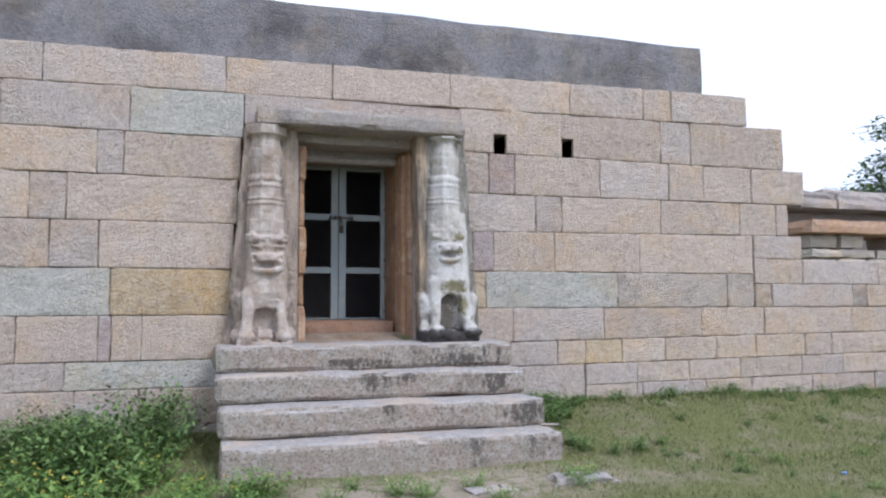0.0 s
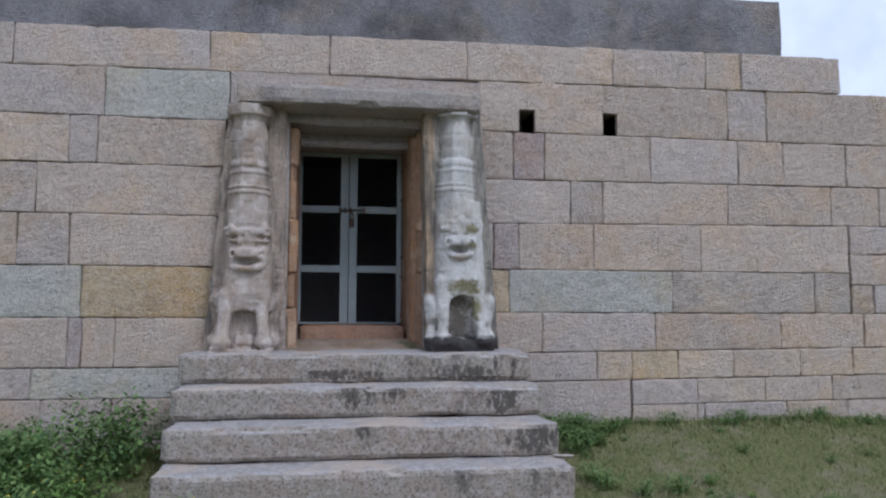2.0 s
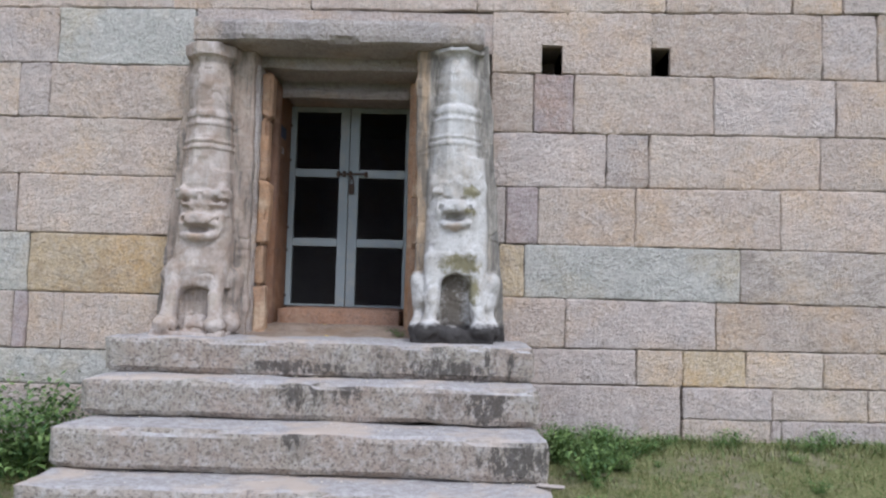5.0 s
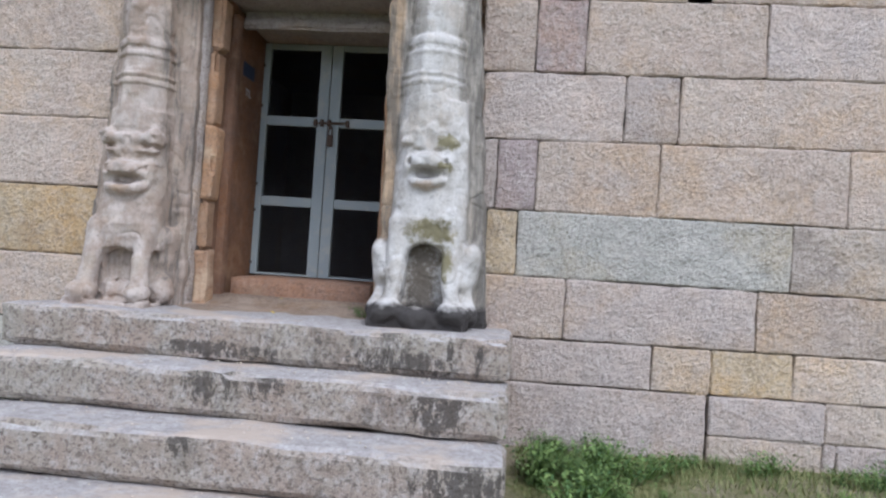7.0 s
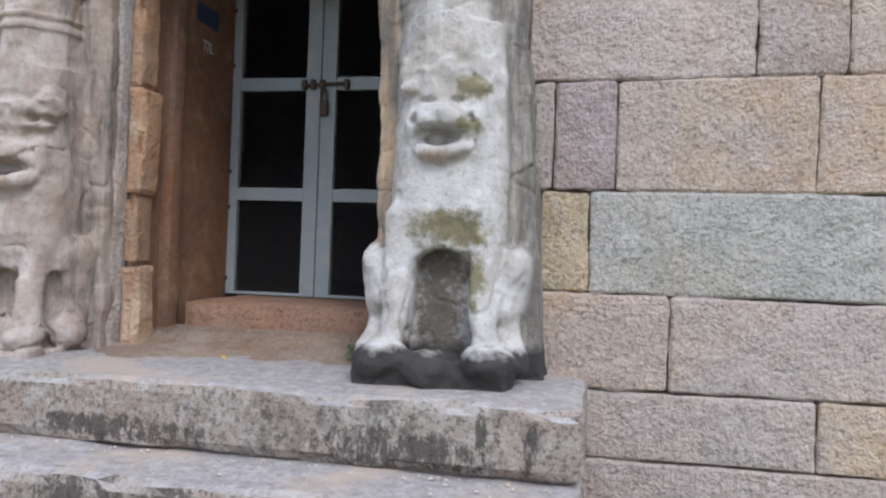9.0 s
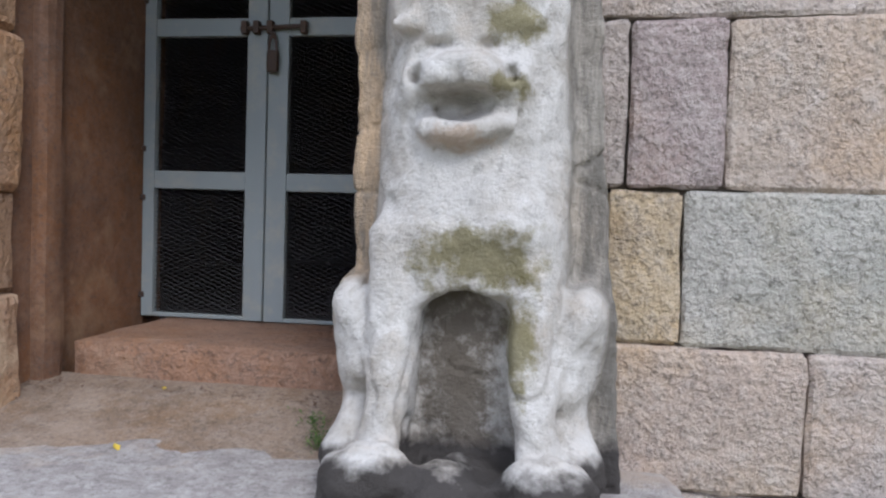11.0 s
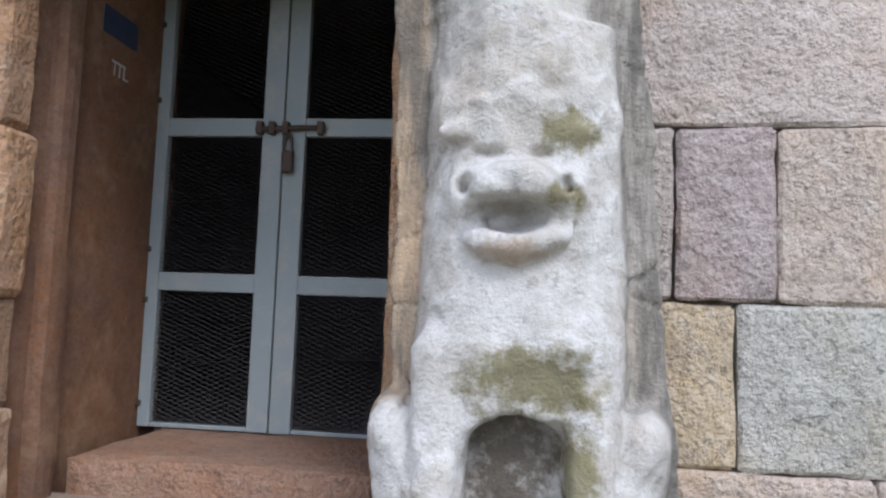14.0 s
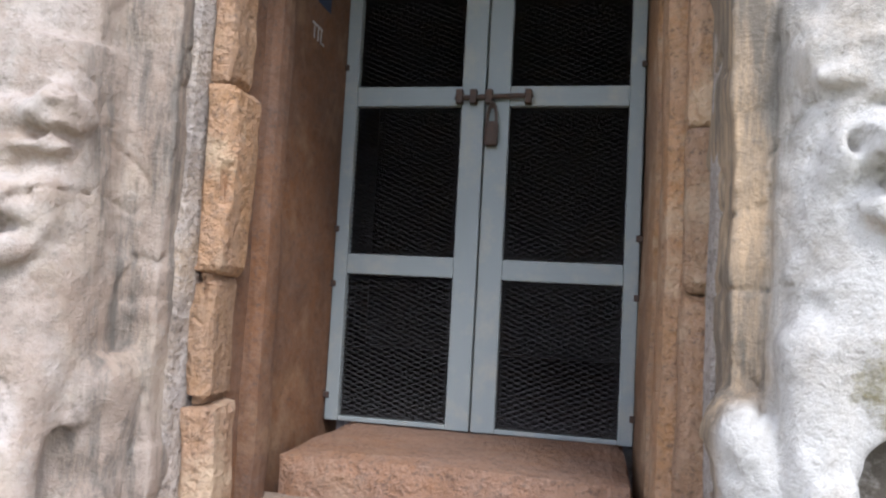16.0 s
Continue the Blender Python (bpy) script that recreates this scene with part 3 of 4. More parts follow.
wall_right = part("wall_east", core(RIGHT, bmesh.new()), MORTAR)
tagged(wall_right, "coursed granite block wall stepping down at its end", "wall", kind="structure")
wall_left = part("wall_west", core(LEFT, bmesh.new()), MORTAR)
tagged(wall_left, "coursed granite block wall beside the doorway", "wall", kind="structure")
wall_top = part("wall_above_door", core(MIDDLE, bmesh.new()), MORTAR)
tagged(wall_top, "long granite course above the doorway lintel", "wall", kind="structure")


def build_parapet():
    verts, faces = [], []
    xs = [-7 + 0.1 * i for i in range(110)] + [3.95]
    rows = 7
    for x in xs:
        zb, zt = 3.425 + 0.013 * x + 0.004, 4.0 + 0.012 * noise.noise(Vector((x * 1.3, 0, 0)))
        for k in range(rows):
            z = zb + (zt - zb) * k / (rows - 1)
            q = Vector((x * 2, z * 2, 11))
            verts.append((x + (0.012 * noise.noise(q * 3) if x > 3.9 else 0), 0.01 + 0.014 * noise.noise(q) + 0.006 * noise.noise(q * 4) + (0.015 if k == rows - 1 else 0), z))
        verts.append((x, 0.8, zt))
        verts.append((x, 0.8, zb))
    n = rows + 2
    for i in range(len(xs) - 1):
        for k in range(n):
            a, b = i * n + k, i * n + (k + 1) % n
            faces.append((a, a + n, b + n, b))
    faces.append(tuple(range(n)))
    faces.append(tuple(range((len(xs) - 1) * n, len(xs) * n))[::-1])
    tagged(link_mesh("parapet", verts, faces, PARAPET), "dark weathered plastered parapet along the wall top", "parapet", kind="structure")


build_parapet()

# closed building behind the wall, with a dark chamber behind the door
part("ceiling", box((-7.0, 0.76, 3.42), (3.9, 6.0, 3.7)), INSIDE)
tagged(bpy.data.objects["ceiling"], "flat stone roof over the chamber", "ceiling", kind="structure")
for nm, lo, hi in (("wall_north", (-7.0, 6.0, -0.3), (3.9, 6.4, 3.7)), ("wall_side_west", (-7.4, 0.05, -0.3), (-7.0, 6.4, 3.7)),
                   ("wall_side_east", (2.6, 0.76, -0.3), (3.0, 6.0, 3.42)), ("wall_inner_west", (-2.4, 0.96, -0.3), (-2.0, 6.0, 3.42))):
    tagged(part(nm, box(lo, hi), INSIDE), "plain dark inner masonry wall", "wall", kind="structure")
tagged(part("floor", box((-2.0, 0.92, 0.70), (2.6, 6.0, 0.90)), INSIDE), "dark stone floor of the chamber", "floor", kind="structure")

# ---- doorway ----
doorway = thing("door_surround", "reddish stepped stone door jambs with cracked edges", "door frame", kind="structure")
def jamb_block(lo, hi, name, mat, seed, cell=0.06, wave=0.008, chip=0.0):
    part(name, rough_box(lo, hi, cell, 0.012, wave, seed, chip), mat, doorway)


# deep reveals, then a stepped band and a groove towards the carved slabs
jamb_block((-1.10, 0.10, 0.6), (-0.474, 0.94, 2.72), "jamb", REVEAL_SHADED, 2, 0.09)
jamb_block((-0.52, 0.19, 0.72), (-0.425, 0.282, 2.60), "reveal_band", REVEAL_SHADED, 5, 0.03, 0.006)
jamb_block((-1.05, 0.045, 0.7), (-0.495, 0.12, 2.70), "jamb_step", REVEAL_SHADED, 7)
for k, (za, zb) in enumerate(zip((0.78, 1.13, 1.42, 1.86, 2.30), (1.13, 1.42, 1.86, 2.30, 2.62))):
    jamb_block((-0.51, -0.035, za + 0.002), (-0.432 - 0.018 * (k % 2), 0.10, zb - 0.002), "jamb_stone", JAMB, 11 + k, 0.02, 0.013, 0.055)
jamb_block((-0.56, -0.08, 0.78), (-0.503, 0.10, 2.66), "jamb_fillet", LINTEL, 30, 0.05, 0.006)
jamb_block((0.505, 0.32, 0.6), (1.15, 0.94, 2.72), "jamb", JAMB, 4, 0.09)
jamb_block((0.520, 0.14, 0.78), (0.60, 0.33, 2.62), "reveal_band", JAMB, 6, 0.05, 0.006)
jamb_block((0.562, 0.10, 0.6), (1.15, 0.33, 2.70), "jamb_step", JAMB, 9)
for k, (za, zb) in enumerate(zip((0.78, 1.43, 1.78), (1.43, 1.78, 2.62))):
    jamb_block((0.556, 0.03, za + 0.002), (0.64, 0.11, zb - 0.002), "jamb_stone", JAMB, 29 + k, 0.022, 0.010, 0.05)
jamb_block((0.60, -0.06, 0.78), (0.66, 0.05, 2.66), "jamb_fillet", LINTEL, 32, 0.05, 0.006)
part("door_head", rough_box((-1.0, 0.012, 2.66), (1.05, 0.92, 2.79), 0.08, 0.012, 0.010, 41), LINTEL, doorway)
part("door_head_roll", rough_box((-0.46, 0.29, 2.535), (0.51, 0.36, 2.60), 0.02, 0.02, 0.005, 45), LINTEL, doorway)
part("door_head_step", rough_box((-0.46, 0.34, 2.59), (0.51, 0.90, 2.68), 0.07, 0.010, 0.006, 43), LINTEL, doorway)
lintel = part("lintel", rough_box((-0.905, -0.35, 2.742), (1.04, 0.05, 2.90), 0.045, 0.014, 0.012, 47, 0.06), LINTEL)
tagged(lintel, "weathered granite lintel slab over the doorway", "lintel", kind="structure")
fill = part("lintel_packing", rough_box((-0.995, -0.004, 2.795), (1.115, 0.4, 3.085), 0.08, 0.006, 0.006, 51), GREY)
tagged(fill, "thin packing stones above the lintel", "stone", kind="structure")
sill = part("door_sill", rough_box((-0.418, 0.285, 0.78), (0.485, 0.92, 0.985), 0.05, 0.016, 0.007, 53), SILL)
tagged(sill, "red sandstone threshold block under the door", "threshold", kind="structure")


# ---- wire-mesh double door ----
def bar(lo, hi, mat, parent, name, label=""):
    return part(name, box(lo, hi, 0.004), mat, parent, label)


def expanded_mesh(x0, x1, z0, z1, y):
    """Expanded metal: rows of flat zigzag strands that meet at the knots."""
    pitch, rise, half = 0.040, 0.0085, 0.0009
    verts, faces = [], []
    row, z = 0, z0
    while z < z1:
        n = int((x1 - x0) / (pitch / 2))
        first = len(verts)
        for i in range(n + 1):
            zz = min(z1, z + (rise if (i + row) % 2 else 0.0))
            x = x0 + (x1 - x0) * i / n
            verts += [(x, y - 0.0012, zz - half), (x, y + 0.0012, zz + half)]
        for i in range(n):
            a = first + 2 * i
            faces.append((a, a + 2, a + 3, a + 1))
        z += rise
        row += 1
    return verts, faces


def build_door():
    door = thing("double_door", "closed grey-painted double door with wire-mesh panels", "door")
    Y = 0.775
    frame_l, frame_r = -0.47, 0.50
    for nm, x0, x1 in (("left", frame_l, 0.004), ("right", 0.008, frame_r)):
        leaf_x0, leaf_x1 = x0 + (0.0 if nm == "left" else 0.002), x1
        leaf = bar((leaf_x0, Y, 0.99), (leaf_x0 + (0.045 if nm == "left" else 0.075), Y + 0.035, 2.585), PAINT, door, "door_leaf", "grey-painted steel leaf")
        meet = (leaf_x1 - (0.075 if nm == "left" else 0.045), leaf_x1)
        bar((meet[0], Y, 0.99), (meet[1], Y + 0.035, 2.585), PAINT, leaf, "stile")
        inner = (leaf_x0 + (0.045 if nm == "left" else 0.075), meet[0])
        rails = ((0.99, 1.005), (1.465, 1.53), (2.02, 2.085), (2.545, 2.585))
        for a, b in rails:
            bar((inner[0], Y + 0.003, a), (inner[1], Y + 0.032, b), PAINT, leaf, "rail")
        for (a0, a1), (b0, b1) in zip(rails, rails[1:]):
            v, f = expanded_mesh(inner[0], inner[1], a1, b0, Y + 0.02)
            link_mesh("wire_panel", v, f, WIRE, leaf, "dark expanded wire mesh")
        hx = leaf_x0 if nm == "left" else leaf_x1
        for hz in (1.06, 1.42, 1.60, 2.14, 2.42):
            part("hinge", box((hx - 0.012, Y - 0.006, hz), (hx + 0.012, Y + 0.004, hz + 0.02), 0.003), RUST, leaf, "rusty hinge")
    bolt = bmesh.new()
    bmesh.ops.create_cone(bolt, cap_ends=True, segments=10, radius1=0.008, radius2=0.008, depth=0.25,
                          matrix=Matrix.Translation((0.035, Y - 0.018, 2.045)) @ Matrix.Rotation(radians(88), 4, 'Y'))
    b = part("latch_bolt", bolt, RUST, door, "rusty sliding bolt")
    for x in (-0.075, -0.03, 0.02, 0.145):
        part("staple", box((x - 0.011, Y - 0.03, 2.022), (x + 0.011, Y, 2.068), 0.004), RUST, b)
    lock = bmesh.new()
    box((0.012, Y - 0.035, 1.885), (0.055, Y - 0.008, 1.965), 0.011, lock)
    k = part("padlock", lock, RUST, door, "old dark padlock")
    sh = bmesh.new()
    for i in range(9):
        a = math.pi * i / 8
        box((0.0335 + 0.014 * math.cos(a) - 0.004, Y - 0.026, 1.965 + 0.05 * math.sin(a) - 0.006),
            (0.0335 + 0.014 * math.cos(a) + 0.004, Y - 0.018, 1.965 + 0.05 * math.sin(a) + 0.012), bm=sh)
    part("shackle", sh, RUST, k)


build_door()


# ---- stairs ----
def build_stairs():
    stairs = thing("stone_stairs", "four worn granite steps with dark lichen stains", "stairs", kind="structure")
    for x0, x1, front, top, low, cuts in ((-1.225, 1.36, -0.665, 0.80, 0.588, ()), (-1.215, 1.365, -0.95, 0.585, 0.371, ()),
                                          (-1.20, 1.372, -1.30, 0.368, 0.150, ()), (-1.185, 1.385, -1.62, 0.148, -0.25, ())):
        edges = [x0, *cuts, x1]
        for a, b in zip(edges, edges[1:]):
            part("step", rough_box((a, front, low + 0.003), (b + 0.004, 0.03 if top > 0.7 else front + 0.45, top), 0.035, 0.02, 0.011, top * 31 + a, 0.025), STEP, stairs)
    part("step_core", box((-1.12, -0.62, -0.2), (1.30, 0.3, 0.74)), MORTAR, stairs)
    part("landing", rough_box((-0.62, -0.02, 0.70), (0.66, 0.4, 0.797), 0.06, 0.01, 0.006, 3), STEP, stairs)


build_stairs()


# ---- carved lion pillars: one carved stone each, shaped as a solid field and skinned ----
def field_noise(px, py, pz, scale, seed):
    """Smooth lattice noise in -1..1."""
    table = np.random.RandomState(seed).uniform(-1, 1, (32, 32, 32)).astype(np.float32)
    q = [p * scale + 100 for p in (px, py, pz)]
    i = [np.floor(a).astype(np.int32) for a in q]
    f = [(a - b).astype(np.float32) for a, b in zip(q, i)]
    f = [a * a * (3 - 2 * a) for a in f]
    total = 0
    for dx in (0, 1):
        for dy in (0, 1):
            for dz in (0, 1):
                wgt = (f[0] if dx else 1 - f[0]) * (f[1] if dy else 1 - f[1]) * (f[2] if dz else 1 - f[2])
                total = total + wgt * table[(i[0] + dx) % 32, (i[1] + dy) % 32, (i[2] + dz) % 32]
    return total


def blend(a, b, k):
    h = np.clip(0.5 + 0.5 * (b - a) / k, 0, 1)
    return b * (1 - h) + a * h - k * h * (1 - h)


def carve(a, b, k):
    return -blend(-a, b, k)


def skin(vol, origin, cell):
    """A quad mesh on the zero surface of a lattice of distances (surface nets)."""
    inside = vol < 0
    n = vol.shape
    total = np.zeros(tuple(m - 1 for m in n) + (3,), np.float32)
    count = np.zeros(tuple(m - 1 for m in n), np.float32)
    crossings = []
    for ax in range(3):
        a = tuple(slice(0, -1) if k == ax else slice(None) for k in range(3))
        b = tuple(slice(1, None) if k == ax else slice(None) for k in range(3))
        va, vb = vol[a], vol[b]
        cross = inside[a] != inside[b]
        t = np.where(cross, va / np.where(cross, va - vb, 1), 0)
        others = [k for k in range(3) if k != ax]
        m = [k - 1 for k in n]
        for da in (0, 1):
            for db in (0, 1):
                sl = [slice(0, m[k]) for k in range(3)]
                sl[others[0]] = slice(da, da + m[others[0]])
                sl[others[1]] = slice(db, db + m[others[1]])
                c, tt = cross[tuple(sl)], t[tuple(sl)]
                count += c
                total[..., ax] += np.where(c, tt, 0)
                total[..., others[0]] += c * da
                total[..., others[1]] += c * db
        crossings.append((ax, others, cross, inside[a]))
    used = count > 0
    ids = np.full(used.shape, -1, np.int64)
    ids[used] = np.arange(used.sum())
    cells = np.argwhere(used)
    verts = (cells + total[used] / count[used][:, None]) * cell + np.array(origin)
    quads = []
    for ax, (u, w), cross, first in crossings:
        at = np.argwhere(cross)
        ok = (at[:, u] > 0) & (at[:, w] > 0) & (at[:, u] < n[u] - 1) & (at[:, w] < n[w] - 1)
        at = at[ok]
        flip = first[tuple(at.T)]
        corners = []
        for du, dw in ((1, 1), (0, 1), (0, 0), (1, 0)):
            p = at.copy()
            p[:, u] -= du
            p[:, w] -= dw
            corners.append(ids[tuple(p.T)])
        q = np.stack(corners, 1)
        if ax == 1:
            flip = ~flip
        q[~flip] = q[~flip][:, ::-1]
        quads.append(q)
    return verts, np.concatenate(quads)


def lion_pillar(cx, mouth, inner, outer, px, pz, mat, label, seed, blunt, face=-0.20, hip=0.255, ears=0.7, hx=0.0, legs=0.0, brow=1.0, rings=1.0, body_w=0.19, wide=1.0):
    """A seated lion before a ringed pilaster on a tapering slab; inner, outer: the slab's edges at its foot and top."""
    cell, base = 0.0072, 0.80
    lo, hi = (min(inner[0], outer[0]) - 0.16, -0.60, base - 0.02), (max(inner[0], outer[0]) + 0.16, 0.06, 2.80)
    axes = [np.arange(a, b, cell, dtype=np.float32) for a, b in zip(lo, hi)]
    X, Y, Z = np.meshgrid(*axes, indexing='ij')
    wob = field_noise(X, Y, Z, 3.3, seed)
    x = X - cx + 0.003 * wob
    y = Y + 0.004 * field_noise(X, Y, Z, 5, seed + 1)
    z = Z + 0.003 * wob
    h = mouth

    def ball(bx, by, bz, rx, ry, rz, both=True):
        ax = (np.abs(x) - bx) if both else (x - bx)
        return (np.sqrt((ax / rx) ** 2 + ((y - by) / ry) ** 2 + ((z - bz) / rz) ** 2) - 1) * min(rx, ry, rz)

    def limb(a, b, r0, r1):
        p = np.stack([np.abs(x) - a[0], y - a[1], z - a[2]])
        d = np.array(b) - np.array(a)
        t = np.clip((p[0] * d[0] + p[1] * d[1] + p[2] * d[2]) / (d @ d), 0, 1)
        return np.sqrt((p[0] - t * d[0]) ** 2 + (p[1] - t * d[1]) ** 2 + (p[2] - t * d[2]) ** 2) - (r0 + (r1 - r0) * t)

    # slab
    u = (Z - base) / 1.92
    ea = inner[0] + (inner[1] - inner[0]) * u
    eb = outer[0] + (outer[1] - outer[0]) * u
    sa, sb = (ea, eb) if inner[0] < outer[0] else (eb, ea)
    rough_edge = 0.010 * field_noise(X, Y, Z, 7, seed + 2)
    body = np.maximum.reduce([sa - X - rough_edge, X - sb - rough_edge, face - y, y - 0.05, base - Z - 0.006, Z - 2.78])
    # pilaster with rings, bulb, neck and cap; it runs down into the beast without a break
    levels = [1.4, 1.85, 2.02, 2.025, 2.045, 2.05, 2.065, 2.07, 2.085, 2.09, 2.18, 2.185, 2.205, 2.21, 2.235, 2.24, 2.27, 2.28, 2.30, 2.36, 2.46, 2.56, 2.61, 2.64, 2.65, 2.80]
    shaft = np.interp(levels, [1.4, 1.85, 2.28, 2.30, 2.36, 2.46, 2.56, 2.61, 2.64, 2.65, 2.80],
                      [body_w - 0.006, body_w - 0.018, body_w - 0.035, 0.136, 0.144, 0.150, 0.132, 0.122, 0.138, 0.168, 0.180])
    proud = np.array([0, 0, 0, 1, 1, 0, 0, 1, 1, 0, 0, 1, 1, 0, 0, 1, 1] + [0] * 9) * 0.010 * rings
    prof = np.interp(Z - pz, levels, shaft + proud)
    qx, qy = np.abs(x - px), np.abs(y + 0.16)
    body = blend(body, np.maximum(np.maximum.reduce([qx, qy, (qx + qy) * 0.75]) - prof, Z - 2.735), 0.008)
    # trunk of the beast: widest at the chest, flat in front
    wx = np.interp(Z - h, [-0.50, -0.34, -0.20, 0.0, 0.25, 0.45], [body_w + 0.012, body_w + 0.014, body_w + 0.012, body_w, body_w - 0.010, body_w - 0.020])
    wy = np.interp(Z - h, [-0.50, -0.36, -0.24, -0.10, 0.06, 0.2, 0.4], [0.15, 0.165, 0.195, 0.165, 0.150, 0.148, 0.140])
    trunk = (np.power(np.abs(x / wx) ** 3.0 + np.abs((y + 0.17) / wy) ** 3.0, 1 / 3.0) - 1) * 0.17
    trunk = np.maximum.reduce([trunk, (h - 0.37) - z, z - (h + 0.40)])
    body = blend(body, trunk, 0.03)
    # fore legs, haunches, plinth
    xb = x
    x = xb - legs
    body = blend(body, limb((0.142, -0.285, h - 0.26), (0.138, -0.33, 1.05), 0.056, 0.047), 0.022)
    body = blend(body, limb((0.138, -0.33, 1.05), (0.150, -0.35, 0.90), 0.047, 0.058), 0.02)
    back = face + 0.02
    body = blend(body, ball(hip, back - 0.03, 1.185, 0.056, 0.10, 0.070) + 0.014 * wob, 0.03)
    body = blend(body, ball(hip - 0.035, back - 0.03, 1.09, 0.06, 0.10, 0.12) + 0.014 * wob, 0.03)
    body = blend(body, limb((hip + 0.005, back - 0.05, 1.13), (hip - 0.03, back - 0.04, 0.97), 0.042, 0.036), 0.025)
    body = blend(body, limb((hip - 0.03, back - 0.05, 0.97), (hip - 0.015, back - 0.11, 0.88), 0.040, 0.070), 0.03)
    body = blend(body, np.maximum.reduce([np.abs(x) - 0.11, -0.245 - y, z - (h - 0.3)]), 0.012)
    half = 0.090 + 0.022 * np.clip((h - 0.44 - z) / 0.26, 0, 1)
    hollow = np.maximum(np.sqrt((x / half) ** 2 + (np.maximum(0, z - (h - 0.43)) / 0.058) ** 2) - 1, 0.90 - z) * 0.09
    body = carve(body, np.maximum(hollow, y + 0.25), 0.03)
    lumps = 0.024 * field_noise(X, Y, Z, 9, seed + 5) + 0.012 * field_noise(X, Y, Z, 24, seed + 6)
    if blunt:
        body = blend(body, np.maximum.reduce([np.abs(x + 0.005) - 0.25, -0.445 - y, z - 0.875]) + lumps, 0.015)
        for bx, top, r in ((-0.175, 0.875, 0.085), (-0.02, 0.845, 0.07), (0.180, 0.880, 0.092)):
            body = blend(body, ball(bx, -0.42, top, r, 0.075, 0.058, False) + lumps * 0.8, 0.012)
    else:
        body = blend(body, np.maximum.reduce([np.abs(x) - 0.225, -0.43 - y, z - 0.822]) + lumps * 0.5, 0.015)
        body = blend(body, ball(0.158, -0.375, 0.868, 0.072, 0.085, 0.05), 0.025)
    # head: the mouth curves up to its corners
    x = (xb - hx) / wide
    bent = z - 1.1 * x * x

    def lip(by, bz, rx, ry, rz):
        return (np.sqrt((x / rx) ** 2 + ((y - by) / ry) ** 2 + ((bent - bz) / rz) ** 2) - 1) * min(rx, ry, rz)

    body = blend(body, ball(0.0, -0.325, h + 0.060, 0.112, 0.080, 0.052, False), 0.018)
    body = blend(body, ball(0.040, -0.375, h + 0.048, 0.046, 0.036, 0.034), 0.012)
    body = blend(body, ball(0.0, -0.385, h + 0.078, 0.052, 0.026, 0.018, False), 0.010)
    body = blend(body, lip(-0.325, h - 0.052, 0.110, 0.080, 0.042), 0.010)
    body = blend(body, ball(0.112, -0.30, h + 0.040, 0.030, 0.045, 0.060), 0.025)
    body = blend(body, ball(0.070, -0.305, h + 0.165, 0.065, 0.030 * brow, 0.024), 0.014)
    body = blend(body, ball(0.115, -0.275, h + 0.245, 0.050 * ears, 0.060 * ears, 0.050 * ears) + 0.010 * np.abs(field_noise(X, Y, Z, 26, seed + 12)), 0.010)
    body = blend(body, ball(0.040, -0.29, h + 0.235, 0.040 * ears, 0.045 * ears, 0.045 * ears), 0.008)
    hair = np.clip(1 - np.abs(z - (h + 0.225)) / 0.10, 0, 1) * np.clip((-0.22 - y) / 0.05, 0, 1)
    curl = 1 - np.abs(field_noise(np.abs(x), Y * 0.5, Z, 21, seed + 11)) * 2.4
    body = body - 0.016 * brow * hair * np.clip(curl, -0.7, 1)
    body = carve(body, lip(-0.405, h - 0.002, 0.096, 0.11, 0.031), 0.005)
    body = carve(body, ball(0.104, -0.375, h + 0.060, 0.015, 0.06, 0.025), 0.004)
    body = carve(body, ball(0.062, -0.345, h + 0.122, 0.034, 0.025, 0.012), 0.006)
    x = xb
    # chipped, eroded skin
    warp = 0.03 * field_noise(X, Y, Z, 9, seed + 9)
    cracks = np.clip(1 - np.abs(field_noise(X + warp, Y * 0.5, Z + warp, 8.0, seed + 7)) / 0.045, 0, 1) * (field_noise(X, Y, Z, 5, seed + 8) > -0.1)
    flakes = np.clip(field_noise(X + warp, Y, Z - warp, 10, seed + 10) * 6, -1, 1)
    body = body + 0.008 * cracks + 0.0032 * flakes + 0.0016 * field_noise(X, Y, Z, 22, seed + 3) + 0.0024 * field_noise(X, Y, Z, 52, seed + 4)
    verts, quads = skin(body.astype(np.float32), lo, cell)
    ob = link_mesh("lion_pillar", verts, [tuple(int(i) for i in q) for q in quads], mat, smooth=True)
    return tagged(ob, label, "stone lion", "lions beside the doorway")


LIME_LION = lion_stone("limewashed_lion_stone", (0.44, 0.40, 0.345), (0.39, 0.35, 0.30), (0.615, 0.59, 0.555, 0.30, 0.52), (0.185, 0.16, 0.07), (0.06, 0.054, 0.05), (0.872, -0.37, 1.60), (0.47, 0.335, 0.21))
BEIGE_LION = lion_stone("beige_lion_stone", (0.40, 0.325, 0.27), (0.36, 0.275, 0.215), (0.54, 0.47, 0.42, 0.42, 0.60), None, None, (-0.80, -0.37, 1.50))
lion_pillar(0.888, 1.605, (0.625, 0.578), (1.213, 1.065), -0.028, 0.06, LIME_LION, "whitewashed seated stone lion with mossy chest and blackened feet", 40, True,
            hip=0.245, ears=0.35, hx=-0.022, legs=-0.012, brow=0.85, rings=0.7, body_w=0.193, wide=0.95)
